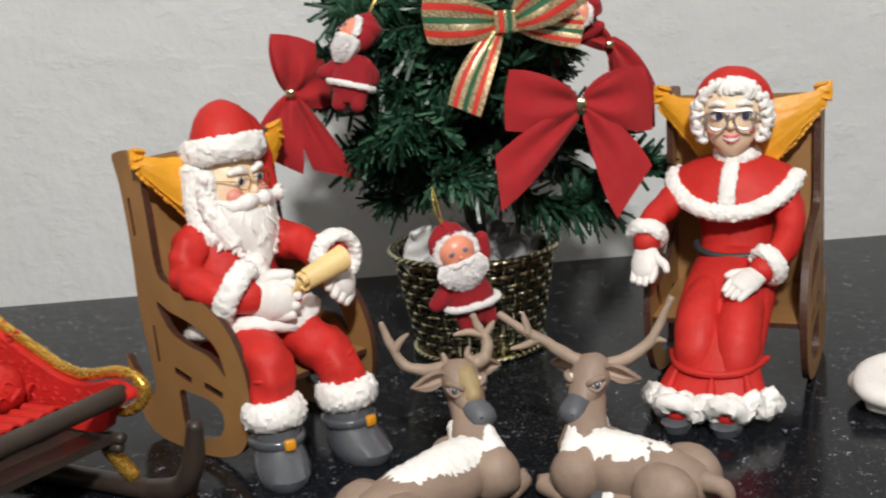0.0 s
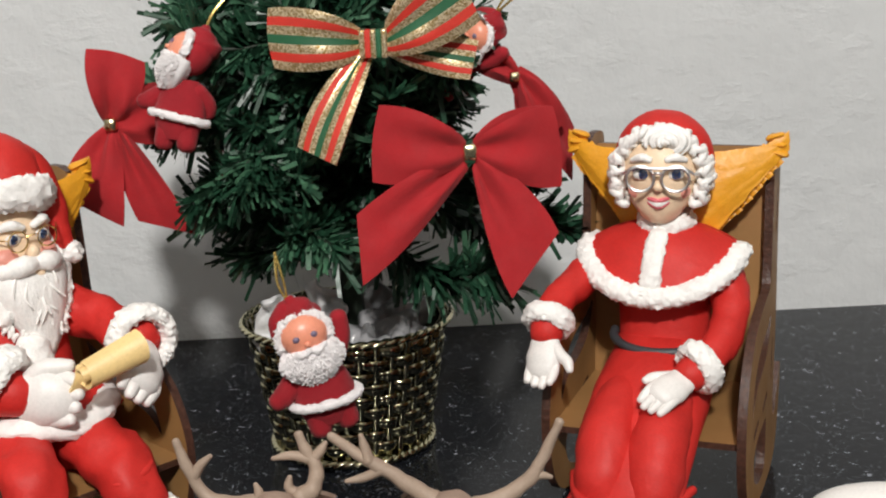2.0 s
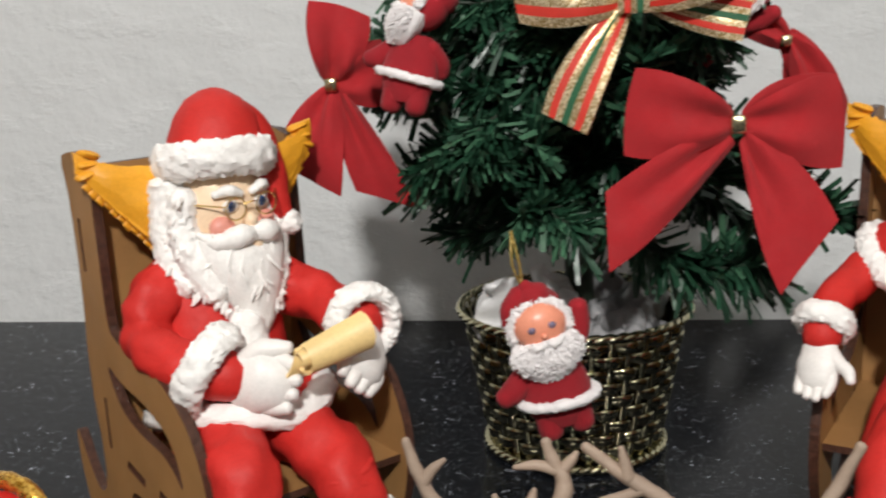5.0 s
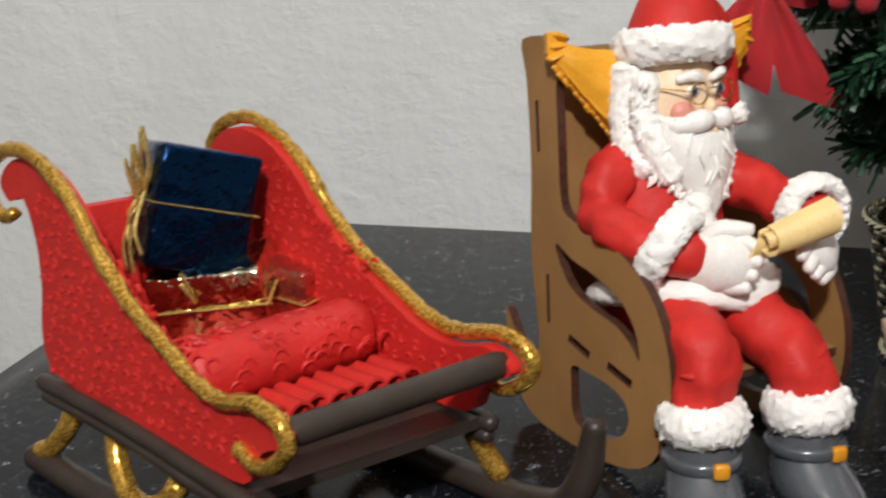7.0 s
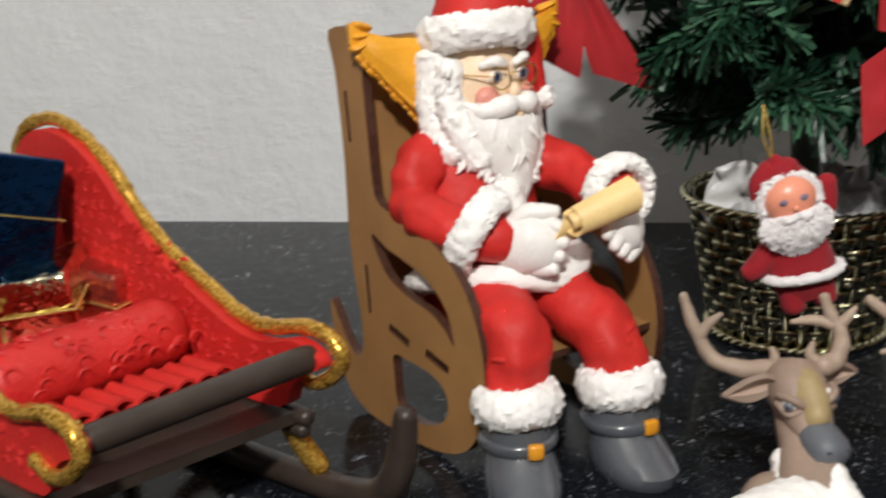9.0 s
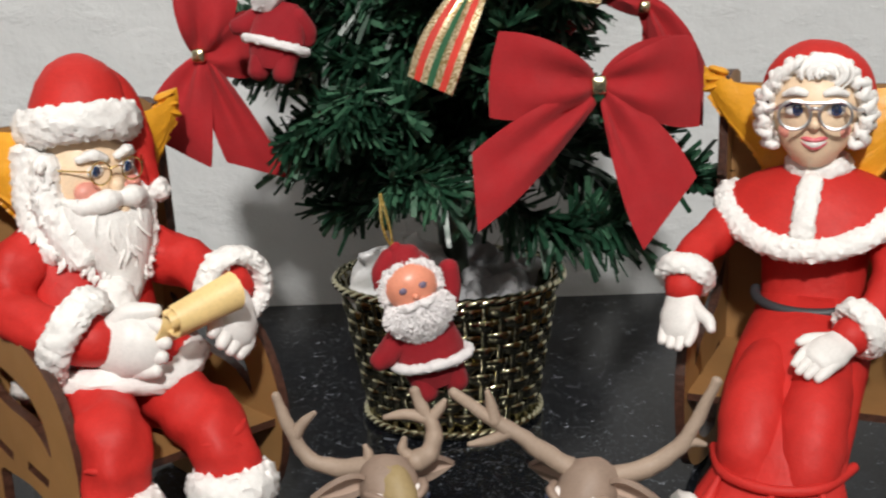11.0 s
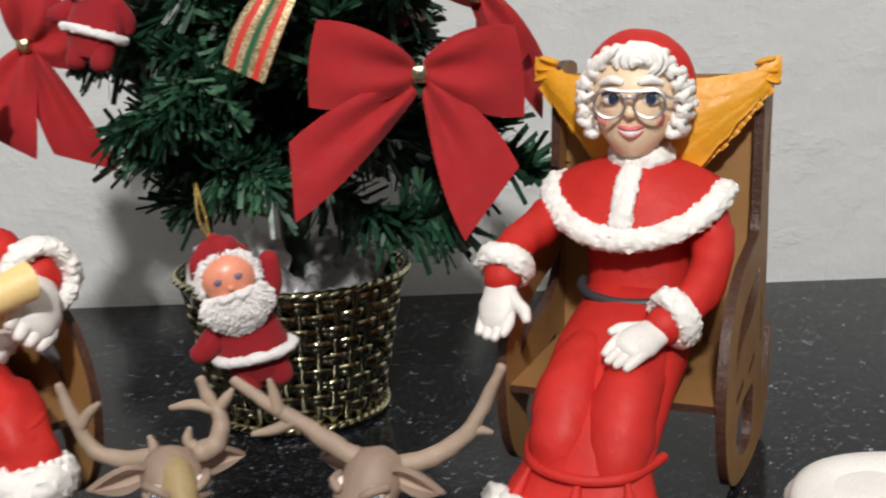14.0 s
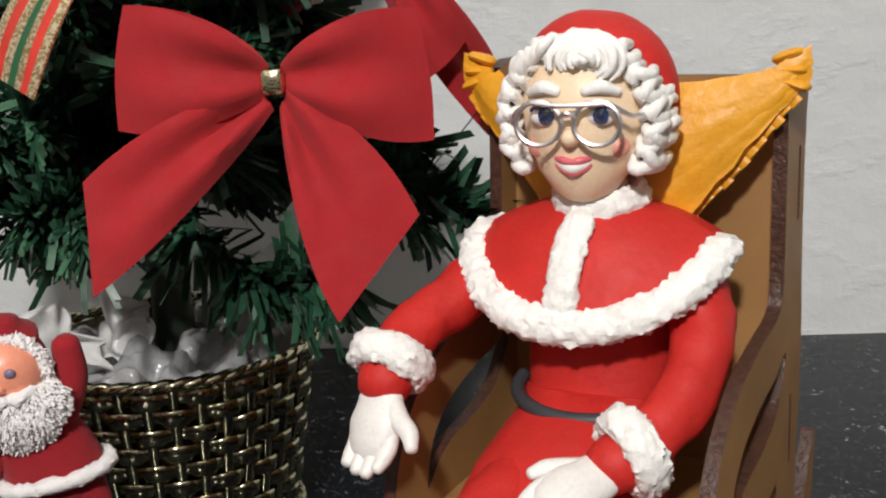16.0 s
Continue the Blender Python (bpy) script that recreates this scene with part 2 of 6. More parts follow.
class Geo:
    """Collects one mesh: points, faces, and the material of each face."""

    def __init__(self):
        self.v, self.f, self.m = [], [], []

    def grid(self, rows, mat, closed=False):
        base, n = len(self.v), len(rows[0])
        for r in rows:
            self.v.extend(r)
        for i in range(len(rows) - 1):
            for j in range(n if closed else n - 1):
                a, b = base + i * n + j, base + i * n + (j + 1) % n
                self.f.append((a, b, b + n, a + n))
                self.m.append(mat)

    def loft(self, sections, mat, seg=20, power=2.0, cap=True, lump=0.0, freq=300.0):
        """sections: (centre, half-axis, half-axis) from end to end."""
        rows = []
        for c, a, b in sections:
            row = []
            for k in range(seg):
                t = 2 * math.pi * k / seg
                x, y = math.cos(t), math.sin(t)
                x, y = math.copysign(abs(x) ** (2 / power), x), math.copysign(abs(y) ** (2 / power), y)
                p = V(c) + V(a) * x + V(b) * y
                if lump:
                    p = p + (p - V(c)).normalized() * lump * noise.noise(p * freq)
                row.append(p)
            rows.append(row)
        if cap:
            rows = [[V(sections[0][0])] * seg] + rows + [[V(sections[-1][0])] * seg]
        self.grid(rows, mat, closed=True)

    def tube(self, pts, radii, mat, seg=12, steps=6, lump=0.0, freq=300.0, flat=1.0, round_ends=True, up=(0, 0, 1)):
        """A smooth round bar through pts; flat squeezes it along its own second axis."""
        pts = [V(p) for p in pts]
        if not isinstance(radii, (list, tuple)):
            radii = [radii] * len(pts)
        P, R = [], []
        for i in range(len(pts) - 1):
            p0, p1, p2, p3 = pts[max(i - 1, 0)], pts[i], pts[i + 1], pts[min(i + 2, len(pts) - 1)]
            for k in range(steps):
                t = k / steps
                P.append(0.5 * ((2 * p1) + (p2 - p0) * t + (2 * p0 - 5 * p1 + 4 * p2 - p3) * t * t + (3 * p1 - p0 - 3 * p2 + p3) * t ** 3))
                s = t * t * (3 - 2 * t)
                R.append(radii[i] * (1 - s) + radii[i + 1] * s)
        P.append(pts[-1])
        R.append(radii[-1])
        if round_ends:
            d0, d1 = (P[0] - P[1]).normalized(), (P[-1] - P[-2]).normalized()
            r0, r1 = R[0], R[-1]
            P = [P[0] + d0 * r0 * 0.75, P[0] + d0 * r0 * 0.45] + P + [P[-1] + d1 * r1 * 0.45, P[-1] + d1 * r1 * 0.75]
            R = [r0 * 0.45, r0 * 0.86] + R + [r1 * 0.86, r1 * 0.45]
        side = None
        secs = []
        for i, p in enumerate(P):
            d = (P[min(i + 1, len(P) - 1)] - P[max(i - 1, 0)]).normalized()
            if side is None:
                side = d.cross(V(up))
                if side.length < 1e-3:
                    side = d.cross(V((1, 0, 0)))
            side = (side - d * side.dot(d)).normalized()
            secs.append((p, side * R[i], d.cross(side) * R[i] * flat))
        self.loft(secs, mat, seg, lump=lump, freq=freq)

    def fur(self, pts, r, mat, flat=1.0, amp=0.0010, freq=390.0, closed=False, up=(0, 0, 1), step=0.0008, seg=34):
        """A clay fur band along pts, worked all over with small ridges and dents."""
        pts = [V(p) for p in pts]
        if closed:
            pts = pts[:-1]
        line = [V(q) for q in smooth_loop([tuple(p) for p in pts], 10, closed)]
        walk_len, out = 0.0, [line[0]]
        for a, b in zip(line, line[1:] + ([line[0]] if closed else [])):
            walk_len += (b - a).length
            if walk_len >= step:
                out.append(b)
                walk_len = 0.0
        n, rows, side = len(out), [], None
        for i, p in enumerate(out):
            d = (out[(i + 1) % n] - out[i - 1]) if closed else (out[min(i + 1, n - 1)] - out[max(i - 1, 0)])
            d.normalize()
            side = d.cross(V(up)) if side is None or closed else side
            side = (side - d * side.dot(d)).normalized()
            other = d.cross(side)
            end = 1.0 if closed else min(1.0, (0.25 + min(i, n - 1 - i) / 4.0)) ** 0.5
            row = []
            for k in range(seg):
                t = 2 * math.pi * k / seg
                e = side * math.cos(t) + other * math.sin(t) * flat
                q = p + e * r * end
                w = abs(noise.noise(q * freq)) * 1.9 - 0.35 + 0.7 * noise.noise(q * freq * 2.3 + V((7, 3, 1))) + 0.5 * noise.noise(q * freq * 0.45)
                row.append(q + e.normalized() * amp * w * end)
            rows.append(row)
        if closed:
            rows.append([V(q) for q in rows[0]])
        else:
            rows = [[out[0]] * seg] + rows + [[out[-1]] * seg]
        self.grid(rows, mat, closed=True)

    def ball(self, c, r, mat, rot=None, seg=20, rings=12, lump=0.0, freq=300.0):
        """An ellipsoid of half-axes r, turned by rot (degrees)."""
        r = (r, r, r) if isinstance(r, (int, float)) else r
        e = Euler([radians(a) for a in rot]).to_matrix() if rot else Matrix.Identity(3)
        rows = []
        for i in range(rings + 1):
            a = math.pi * i / rings
            row = []
            for k in range(seg):
                t = 2 * math.pi * k / seg
                p = V((math.sin(a) * math.cos(t) * r[0], math.sin(a) * math.sin(t) * r[1], math.cos(a) * r[2]))
                p = V(c) + e @ p
                if lump:
                    p = p + (p - V(c)).normalized() * lump * noise.noise(p * freq)
                row.append(p)
            rows.append(row)
        self.grid(rows, mat, closed=True)

    def sheet(self, rows, mats, thick=0.0004):
        """A cloth from a grid of points, with real thickness; mats: one material for each strip across."""
        n, m = len(rows), len(rows[0])
        nor = []
        for i in range(n):
            line = []
            for j in range(m):
                du = rows[min(i + 1, n - 1)][j] - rows[max(i - 1, 0)][j]
                dv = rows[i][min(j + 1, m - 1)] - rows[i][max(j - 1, 0)]
                w = du.cross(dv)
                line.append(w.normalized() * thick if w.length > 1e-12 else V((0, 0, 0)))
            nor.append(line)
        base = len(self.v)
        for s in (1, -1):
            for i in range(n):
                for j in range(m):
                    self.v.append(rows[i][j] + nor[i][j] * s)
        off = n * m
        for i in range(n - 1):
            for j in range(m - 1):
                a = base + i * m + j
                mat = mats[j % len(mats)] if isinstance(mats, (list, tuple)) else mats
                self.f += [(a, a + 1, a + m + 1, a + m), (a + off, a + off + m, a + off + m + 1, a + off + 1)]
                self.m += [mat, mat]
        last = mats[0] if isinstance(mats, (list, tuple)) else mats
        for i in range(n - 1):
            for j in (0, m - 1):
                a = base + i * m + j
                self.f.append((a, a + m, a + m + off, a + off))
                self.m.append(last)
        for j in range(m - 1):
            for i in (0, n - 1):
                a = base + i * m + j
                self.f.append((a, a + 1, a + 1 + off, a + off))
                self.m.append(last)

    def plate(self, outline, holes, thick, mat, edge, to):
        """A board cut from an outline with holes; to(u, v, w) gives the place of a point."""
        loops = [list(outline)] + [list(h) for h in holes]
        flat = [p for l in loops for p in l]
        tris = tessellate_polygon([[V((p[0], p[1], 0)) for p in l] for l in loops])
        base, n = len(self.v), len(flat)
        bev = thick * 0.5
        for w in (-bev, bev):
            for p in flat:
                self.v.append(V(to(p[0], p[1], w)))
        for a, b, c in tris:
            self.f += [(base + a, base + b, base + c), (base + n + c, base + n + b, base + n + a)]
            self.m += [mat, mat]
        k = 0
        for l in loops:
            for i in range(len(l)):
                a, b = base + k + i, base + k + (i + 1) % len(l)
                self.f.append((a, b, b + n, a + n))
                self.m.append(edge)
            k += len(l)

    def box(self, c, size, mat, rot=None, bevel=0.0, lump=0.0, freq=60.0):
        """A box with rounded edges."""
        e = Euler([radians(a) for a in rot]).to_matrix() if rot else Matrix.Identity(3)
        h, n = [s / 2 for s in size], 8
        for ax in range(3):
            for sg in (1, -1):
                rows = []
                for i in range(n + 1):
                    row = []
                    for j in range(n + 1):
                        q = [0, 0, 0]
                        q[ax] = sg * h[ax]
                        q[(ax + 1) % 3] = h[(ax + 1) % 3] * self.spread(i / n)
                        q[(ax + 2) % 3] = h[(ax + 2) % 3] * self.spread(j / n) * sg
                        core = V([max(-h[a] + bevel, min(h[a] - bevel, q[a])) for a in range(3)])
                        d = V(q) - core
                        p = core + (d.normalized() * bevel if d.length > 1e-9 and bevel else d)
                        if lump:
                            p = p * (1 + lump * noise.noise(p * freq + V(c) * 40))
                        row.append(V(c) + e @ p)
                    rows.append(row)
                self.grid(rows, mat)

    @staticmethod
    def spread(t):
        return (-1, -0.97, -0.9, -0.6, 0, 0.6, 0.9, 0.97, 1)[round(t * 8)]

    def make(self, name, mats, parent=None, at=None, smooth=True, label=""):
        me = bpy.data.meshes.new(name)
        me.from_pydata([tuple(p) for p in self.v], [], self.f)
        for m in mats:
            me.materials.append(m)
        me.polygons.foreach_set("material_index", self.m)
        me.polygons.foreach_set("use_smooth", [smooth] * len(self.f))
        bm = bmesh.new()
        bm.from_mesh(me)
        bmesh.ops.remove_doubles(bm, verts=bm.verts, dist=1e-6)
        bmesh.ops.dissolve_degenerate(bm, edges=bm.edges, dist=1e-7)
        bmesh.ops.recalc_face_normals(bm, faces=bm.faces)
        if smooth:
            for ed in bm.edges:
                if len(ed.link_faces) == 2 and ed.calc_face_angle(0) > 0.9:
                    ed.smooth = False
        bm.to_mesh(me)
        bm.free()
        ob = new(name, me)
        if parent:
            ob.parent = parent
        if at is not None:
            ob.matrix_basis = at
        return tagged(ob, label)


def thing(name, at, label, category, group="", kind=""):
    ob = new(name)
    ob.empty_display_size = 0.01
    ob.matrix_basis = at
    return tagged(ob, label, category, group, kind)


def smooth_loop(pts, steps=4, closed=True):
    """A rounded line through pts."""
    n, out = len(pts), []
    for i in range(n if closed else n - 1):
        g = (lambda k: pts[k % n]) if closed else (lambda k: pts[max(0, min(n - 1, k))])
        p0, p1, p2, p3 = g(i - 1), g(i), g(i + 1), g(i + 2)
        for k in range(steps):
            t = k / steps
            out.append(tuple(0.5 * (2 * b + (c - a) * t + (2 * a - 5 * b + 4 * c - d) * t * t + (3 * b - a - 3 * c + d) * t ** 3) for a, b, c, d in zip(p0, p1, p2, p3)))
    if not closed:
        out.append(tuple(pts[-1]))
    return out


# ---------------------------------------------------------------- the room


def slab(name, lo, hi, mat, label, category, at=None):
    g = Geo()
    c = [(a + b) / 2 for a, b in zip(lo, hi)]
    g.box(c, [b - a for a, b in zip(lo, hi)], 0, bevel=0.002)
    ob = g.make(name, [mat], at=at, smooth=True)
    return tagged(ob, label, category, kind="structure")


slab("counter", (0.0, -0.95, -0.03), (1.6, 0.36, 0.0), GRANITE, "polished black granite counter with pale flecks", "counter", at=pose(-0.4715, 0, 0, 0, 0, 6.4))
slab("wall_north", (-1.2, 0.0, -0.95), (2.4, 0.1, 1.68), PLASTER, "rough white plastered wall behind the counter", "wall", at=pose(0, 0.1973, 0, 0, 0, 2.1))
# unseen walls added to close the room; dark grey keeps bounced fill low
slab("wall_west", (-1.3, -3.7, -0.95), (-1.2, 0.4, 1.68), BOUNCEWALL, "unseen grey side wall added to limit bounce light", "wall")
slab("wall_east", (2.1, -3.6, -0.95), (2.2, 0.5, 1.68), BOUNCEWALL, "unseen grey side wall added to limit bounce light", "wall")
slab("wall_south", (-1.2, -3.7, -0.95), (2.4, -3.6, 1.68), BOUNCEWALL, "unseen grey wall across the room added to limit bounce light", "wall")
slab("floor", (-1.3, -3.8, -1.0), (2.5, 0.5, -0.95), plain("floor_tile", (0.36, 0.33, 0.30), 0.4), "pale tiled room floor", "floor")
slab("ceiling", (-1.3, -3.8, 1.68), (2.5, 0.5, 1.73), CEILING, "plain white painted ceiling", "ceiling")


# ---------------------------------------------------------------- rocking chairs
CHAIR_W, BOARD = 0.0905, 0.004
SIDE = [(-0.0215, 0.1635), (-0.0185, 0.148), (-0.0160, 0.125), (-0.0152, 0.105), (-0.0155, 0.085), (-0.0140, 0.066), (-0.0105, 0.048), (-0.0095, 0.034),
        (-0.0125, 0.0265), (-0.0185, 0.026), (-0.0260, 0.034), (-0.0345, 0.0455), (-0.0362, 0.043), (-0.0335, 0.028), (-0.0290, 0.016), (-0.0215, 0.006),
        (-0.008, 0.001), (0.012, 0.0), (0.032, 0.0006), (0.050, 0.0035), (0.064, 0.0095), (0.0725, 0.020), (0.0768, 0.034), (0.0775, 0.048), (0.0745, 0.061),
        (0.0680, 0.0735), (0.0585, 0.0825), (0.0450, 0.0895), (0.0270, 0.0935), (0.0110, 0.0965), (0.0062, 0.104), (0.0045, 0.125), (0.0030, 0.145), (0.0015, 0.1635)]
LEAF = [(0.0030, 0.0835), (0.0140, 0.0795), (0.0300, 0.0765), (0.0450, 0.0715), (0.0550, 0.063), (0.0590, 0.0505), (0.0530, 0.0555), (0.0440, 0.0600), (0.0290, 0.0625), (0.0150, 0.0670), (0.0070, 0.0745)]
ROUND = [(0.0150, 0.0345), (0.0260, 0.0350), (0.0400, 0.0345), (0.0500, 0.0310), (0.0530, 0.0245), (0.0500, 0.0175), (0.0420, 0.0125), (0.0300, 0.0100), (0.0190, 0.0105), (0.0150, 0.0170), (0.0145, 0.0260)]


def slot(a, b, w):
    """A narrow cut from a to b."""
    d = V((b[0] - a[0], b[1] - a[1]))
    n = V((-d.y, d.x)).normalized() * w / 2
    return [(a[0] + n.x, a[1] + n.y), (b[0] + n.x, b[1] + n.y), (b[0] - n.x, b[1] - n.y), (a[0] - n.x, a[1] - n.y)]


def rocking_chair(at, label):
    chair = thing("rocking_chair", at, label, "chair", "rocking chairs")
    holes = [smooth_loop(LEAF, 3), smooth_loop(ROUND, 3), slot((-0.0110, 0.140), (-0.0095, 0.119), 0.0022), slot((-0.0030, 0.069), (-0.0020, 0.048), 0.0022),
             slot((0.0125, 0.0460), (0.0270, 0.0425), 0.0036), slot((0.0390, 0.0425), (0.0545, 0.0395), 0.0036)]
    for sx in (-1, 1):
        g = Geo()
        x = sx * (CHAIR_W / 2 - BOARD / 2)
        g.plate(smooth_loop(SIDE, 3), holes, BOARD, 0, 1, lambda u, v, w, x=x: (x + w, -u, v))
        g.make("side_panel", [MDF, MDF_EDGE], chair, smooth=False)
    half = CHAIR_W / 2 - BOARD - 0.0002
    g = Geo()
    lean = math.atan2(0.016, 0.115)
    g.plate([(-half, 0.040), (half, 0.040), (half, 0.160), (-half, 0.160)], [], 0.003, 0, 1,
            lambda u, v, w: (u, 0.0005 + (v - 0.04) * math.tan(lean) * 0.55 + w, v))
    g.make("backrest", [MDF, MDF_EDGE], chair, smooth=False)
    g = Geo()
    g.plate([(-half, -0.002), (half, -0.002), (half, 0.0735), (-half, 0.0735)], [], 0.003, 0, 1, lambda u, v, w: (u, -v, 0.0445 + w - v * 0.03))
    g.make("seat", [MDF, MDF_EDGE], chair, smooth=False)
    return chair


def cushion(at, label):
    """A square clay cushion hung by its corners on the posts, pointing down, with cut fringe."""
    top = thing("cushion", at, label, "cushion", "fringed cushions")
    g = Geo()
    rows, n = [], 26
    edge = smooth_loop([(-0.051, 0.0, 0.168), (-0.036, -0.004, 0.1610), (0.0, -0.008, 0.1590), (0.036, -0.004, 0.1615), (0.051, 0.0, 0.169)], 8, closed=False)
    fall = lambda u: 0.098 + abs(u) * 1.22

    def front(u, z, t):
        puff = 0.006 * math.sin(math.pi * min(1.0, t * 1.1)) * (1 - abs(u) / 0.055)
        return 0.0145 * (1 - (z - 0.1) / 0.067) * -0.55 - puff * 0.8 - 0.0035

    for i in range(n + 1):
        t = i / n
        row = []
        for p in edge:
            u = p[0]
            z = p[2] + (min(fall(u), p[2] - 0.004) - p[2]) * t
            q = V((u, p[1] + front(u, z, t), z))
            # pressed scroll ornament and soft dents
            q.y += 0.0010 * noise.noise(q * 160) - 0.0011 * max(0.0, noise.noise(V((u * 330, 4.0, z * 330))) - 0.05) * math.sin(math.pi * t)
            row.append(q)
        rows.append(row)
    g.sheet(rows, 0, 0.0018)
    g.make("pad", [MUSTARD], top)
    rnd = random.Random(5)
    for sx in (-1, 1):
        for k in range(21):
            t = (k + 0.5) / 21
            u = sx * (0.0480 - 0.0465 * t)
            z = fall(u)
            o = V((u, front(u, z, 1.0) + 0.0035 * (1 - abs(u) / 0.05) * -0.6, z))
            d = V((sx * 0.62, -0.10 + 0.16 * (rnd.random() - 0.5), -0.55 + 0.14 * (rnd.random() - 0.5))).normalized()
            g = Geo()
            o += V((0, -0.0014, 0))
            g.tube([o - d * 0.0105, o - d * 0.004, o + d * (0.0012 + 0.0014 * rnd.random())], [0.0018, 0.0021, 0.0020], 0, 10, 3, flat=0.34, up=(0, 1, 0), round_ends=False)
            g.make("fringe", [MUSTARD], top)
        for k in range(3):
            o = V((sx * (0.044 + 0.001 * k), -0.0045 - 0.0005 * k, 0.1660 - 0.0030 * k))
            g = Geo()
            g.tube([o, o + V((sx * 0.0034, -0.001, 0.0012 - 0.0012 * k))], [0.0036, 0.0030], 0, 8, 3, flat=0.5)
            g.make("fringe", [MUSTARD], top)


HIS = pose(-0.147, -0.0994, 0, 0, 0, 46.4)
HER = pose(0.1647, -0.049, 0, 0, 0, -22.5)
rocking_chair(HIS, "small brown fibreboard rocking chair with cut-out side panels")
rocking_chair(HER, "small brown fibreboard rocking chair holding the lady figurine")
cushion(HIS, "mustard clay cushion with cut fringe behind the bearded figurine")
cushion(HER, "mustard clay cushion with cut fringe behind the lady figurine")


# ---------------------------------------------------------------- the two seated figurines



def fur_ring(g, c, axis, r, thick, mat, squash=1.0, amp=0.0012, freq=430.0):
    """A stippled fur band round an axis: thick is its half-width along the axis."""
    a = V(axis).normalized()
    u = a.cross(V((0, 0, 1)))
    u = u.normalized() if u.length > 1e-3 else V((1, 0, 0))
    w = a.cross(u)
    line = [V(c) + (u * math.cos(2 * math.pi * k / 18) + w * math.sin(2 * math.pi * k / 18) * squash) * r for k in range(19)]
    g.fur(line, thick * 0.62, mat, flat=1.55, amp=amp, freq=freq, closed=True, up=a)


def strands(g, pts, count, length, r, mat, down, spread, seed=1):
    """Short clay strands laid over a line of points."""
    rnd = random.Random(seed)
    for k in range(count):
        t = rnd.random() * (len(pts) - 1)
        i = min(int(t), len(pts) - 2)
        o = V(pts[i]).lerp(V(pts[i + 1]), t - i)
        o += V([(rnd.random() - 0.5) * 2 * s for s in spread])
        d = (V(down) + V([(rnd.random() - 0.5) * 0.9 for _ in range(3)])).normalized()
        side = V((rnd.random() - 0.5, rnd.random() - 0.5, rnd.random() - 0.5)).normalized()
        L = length * (0.7 + 0.6 * rnd.random())
        g.tube([o, o + d * L * 0.5 + side * L * 0.18, o + d * L], [r, r * 1.1, r * 0.5], mat, 6, 3)


def mitten(g, wrist, tip, thumb, r, mat):
    """A gloved hand: a broad palm, four fingers side by side, and a thumb."""
    w, t, h = V(wrist), V(tip), V(thumb)
    d = (t - w)
    L = d.length
    side = d.cross(h - w).cross(d).normalized()
    back = side.cross(d.normalized())
    g.tube([w - d * 0.12, w + d * 0.18, w + d * 0.42, w + d * 0.60], [r * 0.78, r * 1.12, r * 1.30, r * 1.18], mat, 20, 6, flat=0.62, up=back)
    for k in range(4):
        o = side * (k - 1.5) * r * 0.60
        reach = 1.0 - 0.07 * abs(k - 1.7)
        curl = back * -0.10 * L
        g.tube([w + d * 0.45 + o, w + d * 0.66 + o * 1.02, w + d * 0.86 * reach + o + curl * 0.4, w + d * reach + o * 0.94 + curl], [r * 0.34, r * 0.37, r * 0.35, r * 0.27], mat, 12, 5)
    g.tube([w + d * 0.12 + side * r * 0.55, w + d * 0.36 + side * r * 1.2, w.lerp(h, 0.75) + side * r * 0.25, h], [r * 0.42, r * 0.46, r * 0.40, r * 0.28], mat, 12, 5)


def glasses(g, left, right, r, wire, mat, normal):
    n = V(normal).normalized()
    for c in (left, right):
        ring = []
        u = V((0, 0, 1)).cross(n).normalized()
        w = n.cross(u)
        for k in range(17):
            t = 2 * math.pi * k / 16
            ring.append(V(c) + u * math.cos(t) * r + w * math.sin(t) * r * 0.92)
        g.tube(ring, wire, mat, 6, 2, round_ends=False)
    m = (V(left) + V(right)) / 2 + n * 0.0012 + V((0, 0, r * 0.45))
    u = (V(right) - V(left)).normalized()
    g.tube([V(left) + u * r * 0.9 + V((0, 0, r * 0.3)), m, V(right) - u * r * 0.9 + V((0, 0, r * 0.3))], wire, mat, 6, 4)


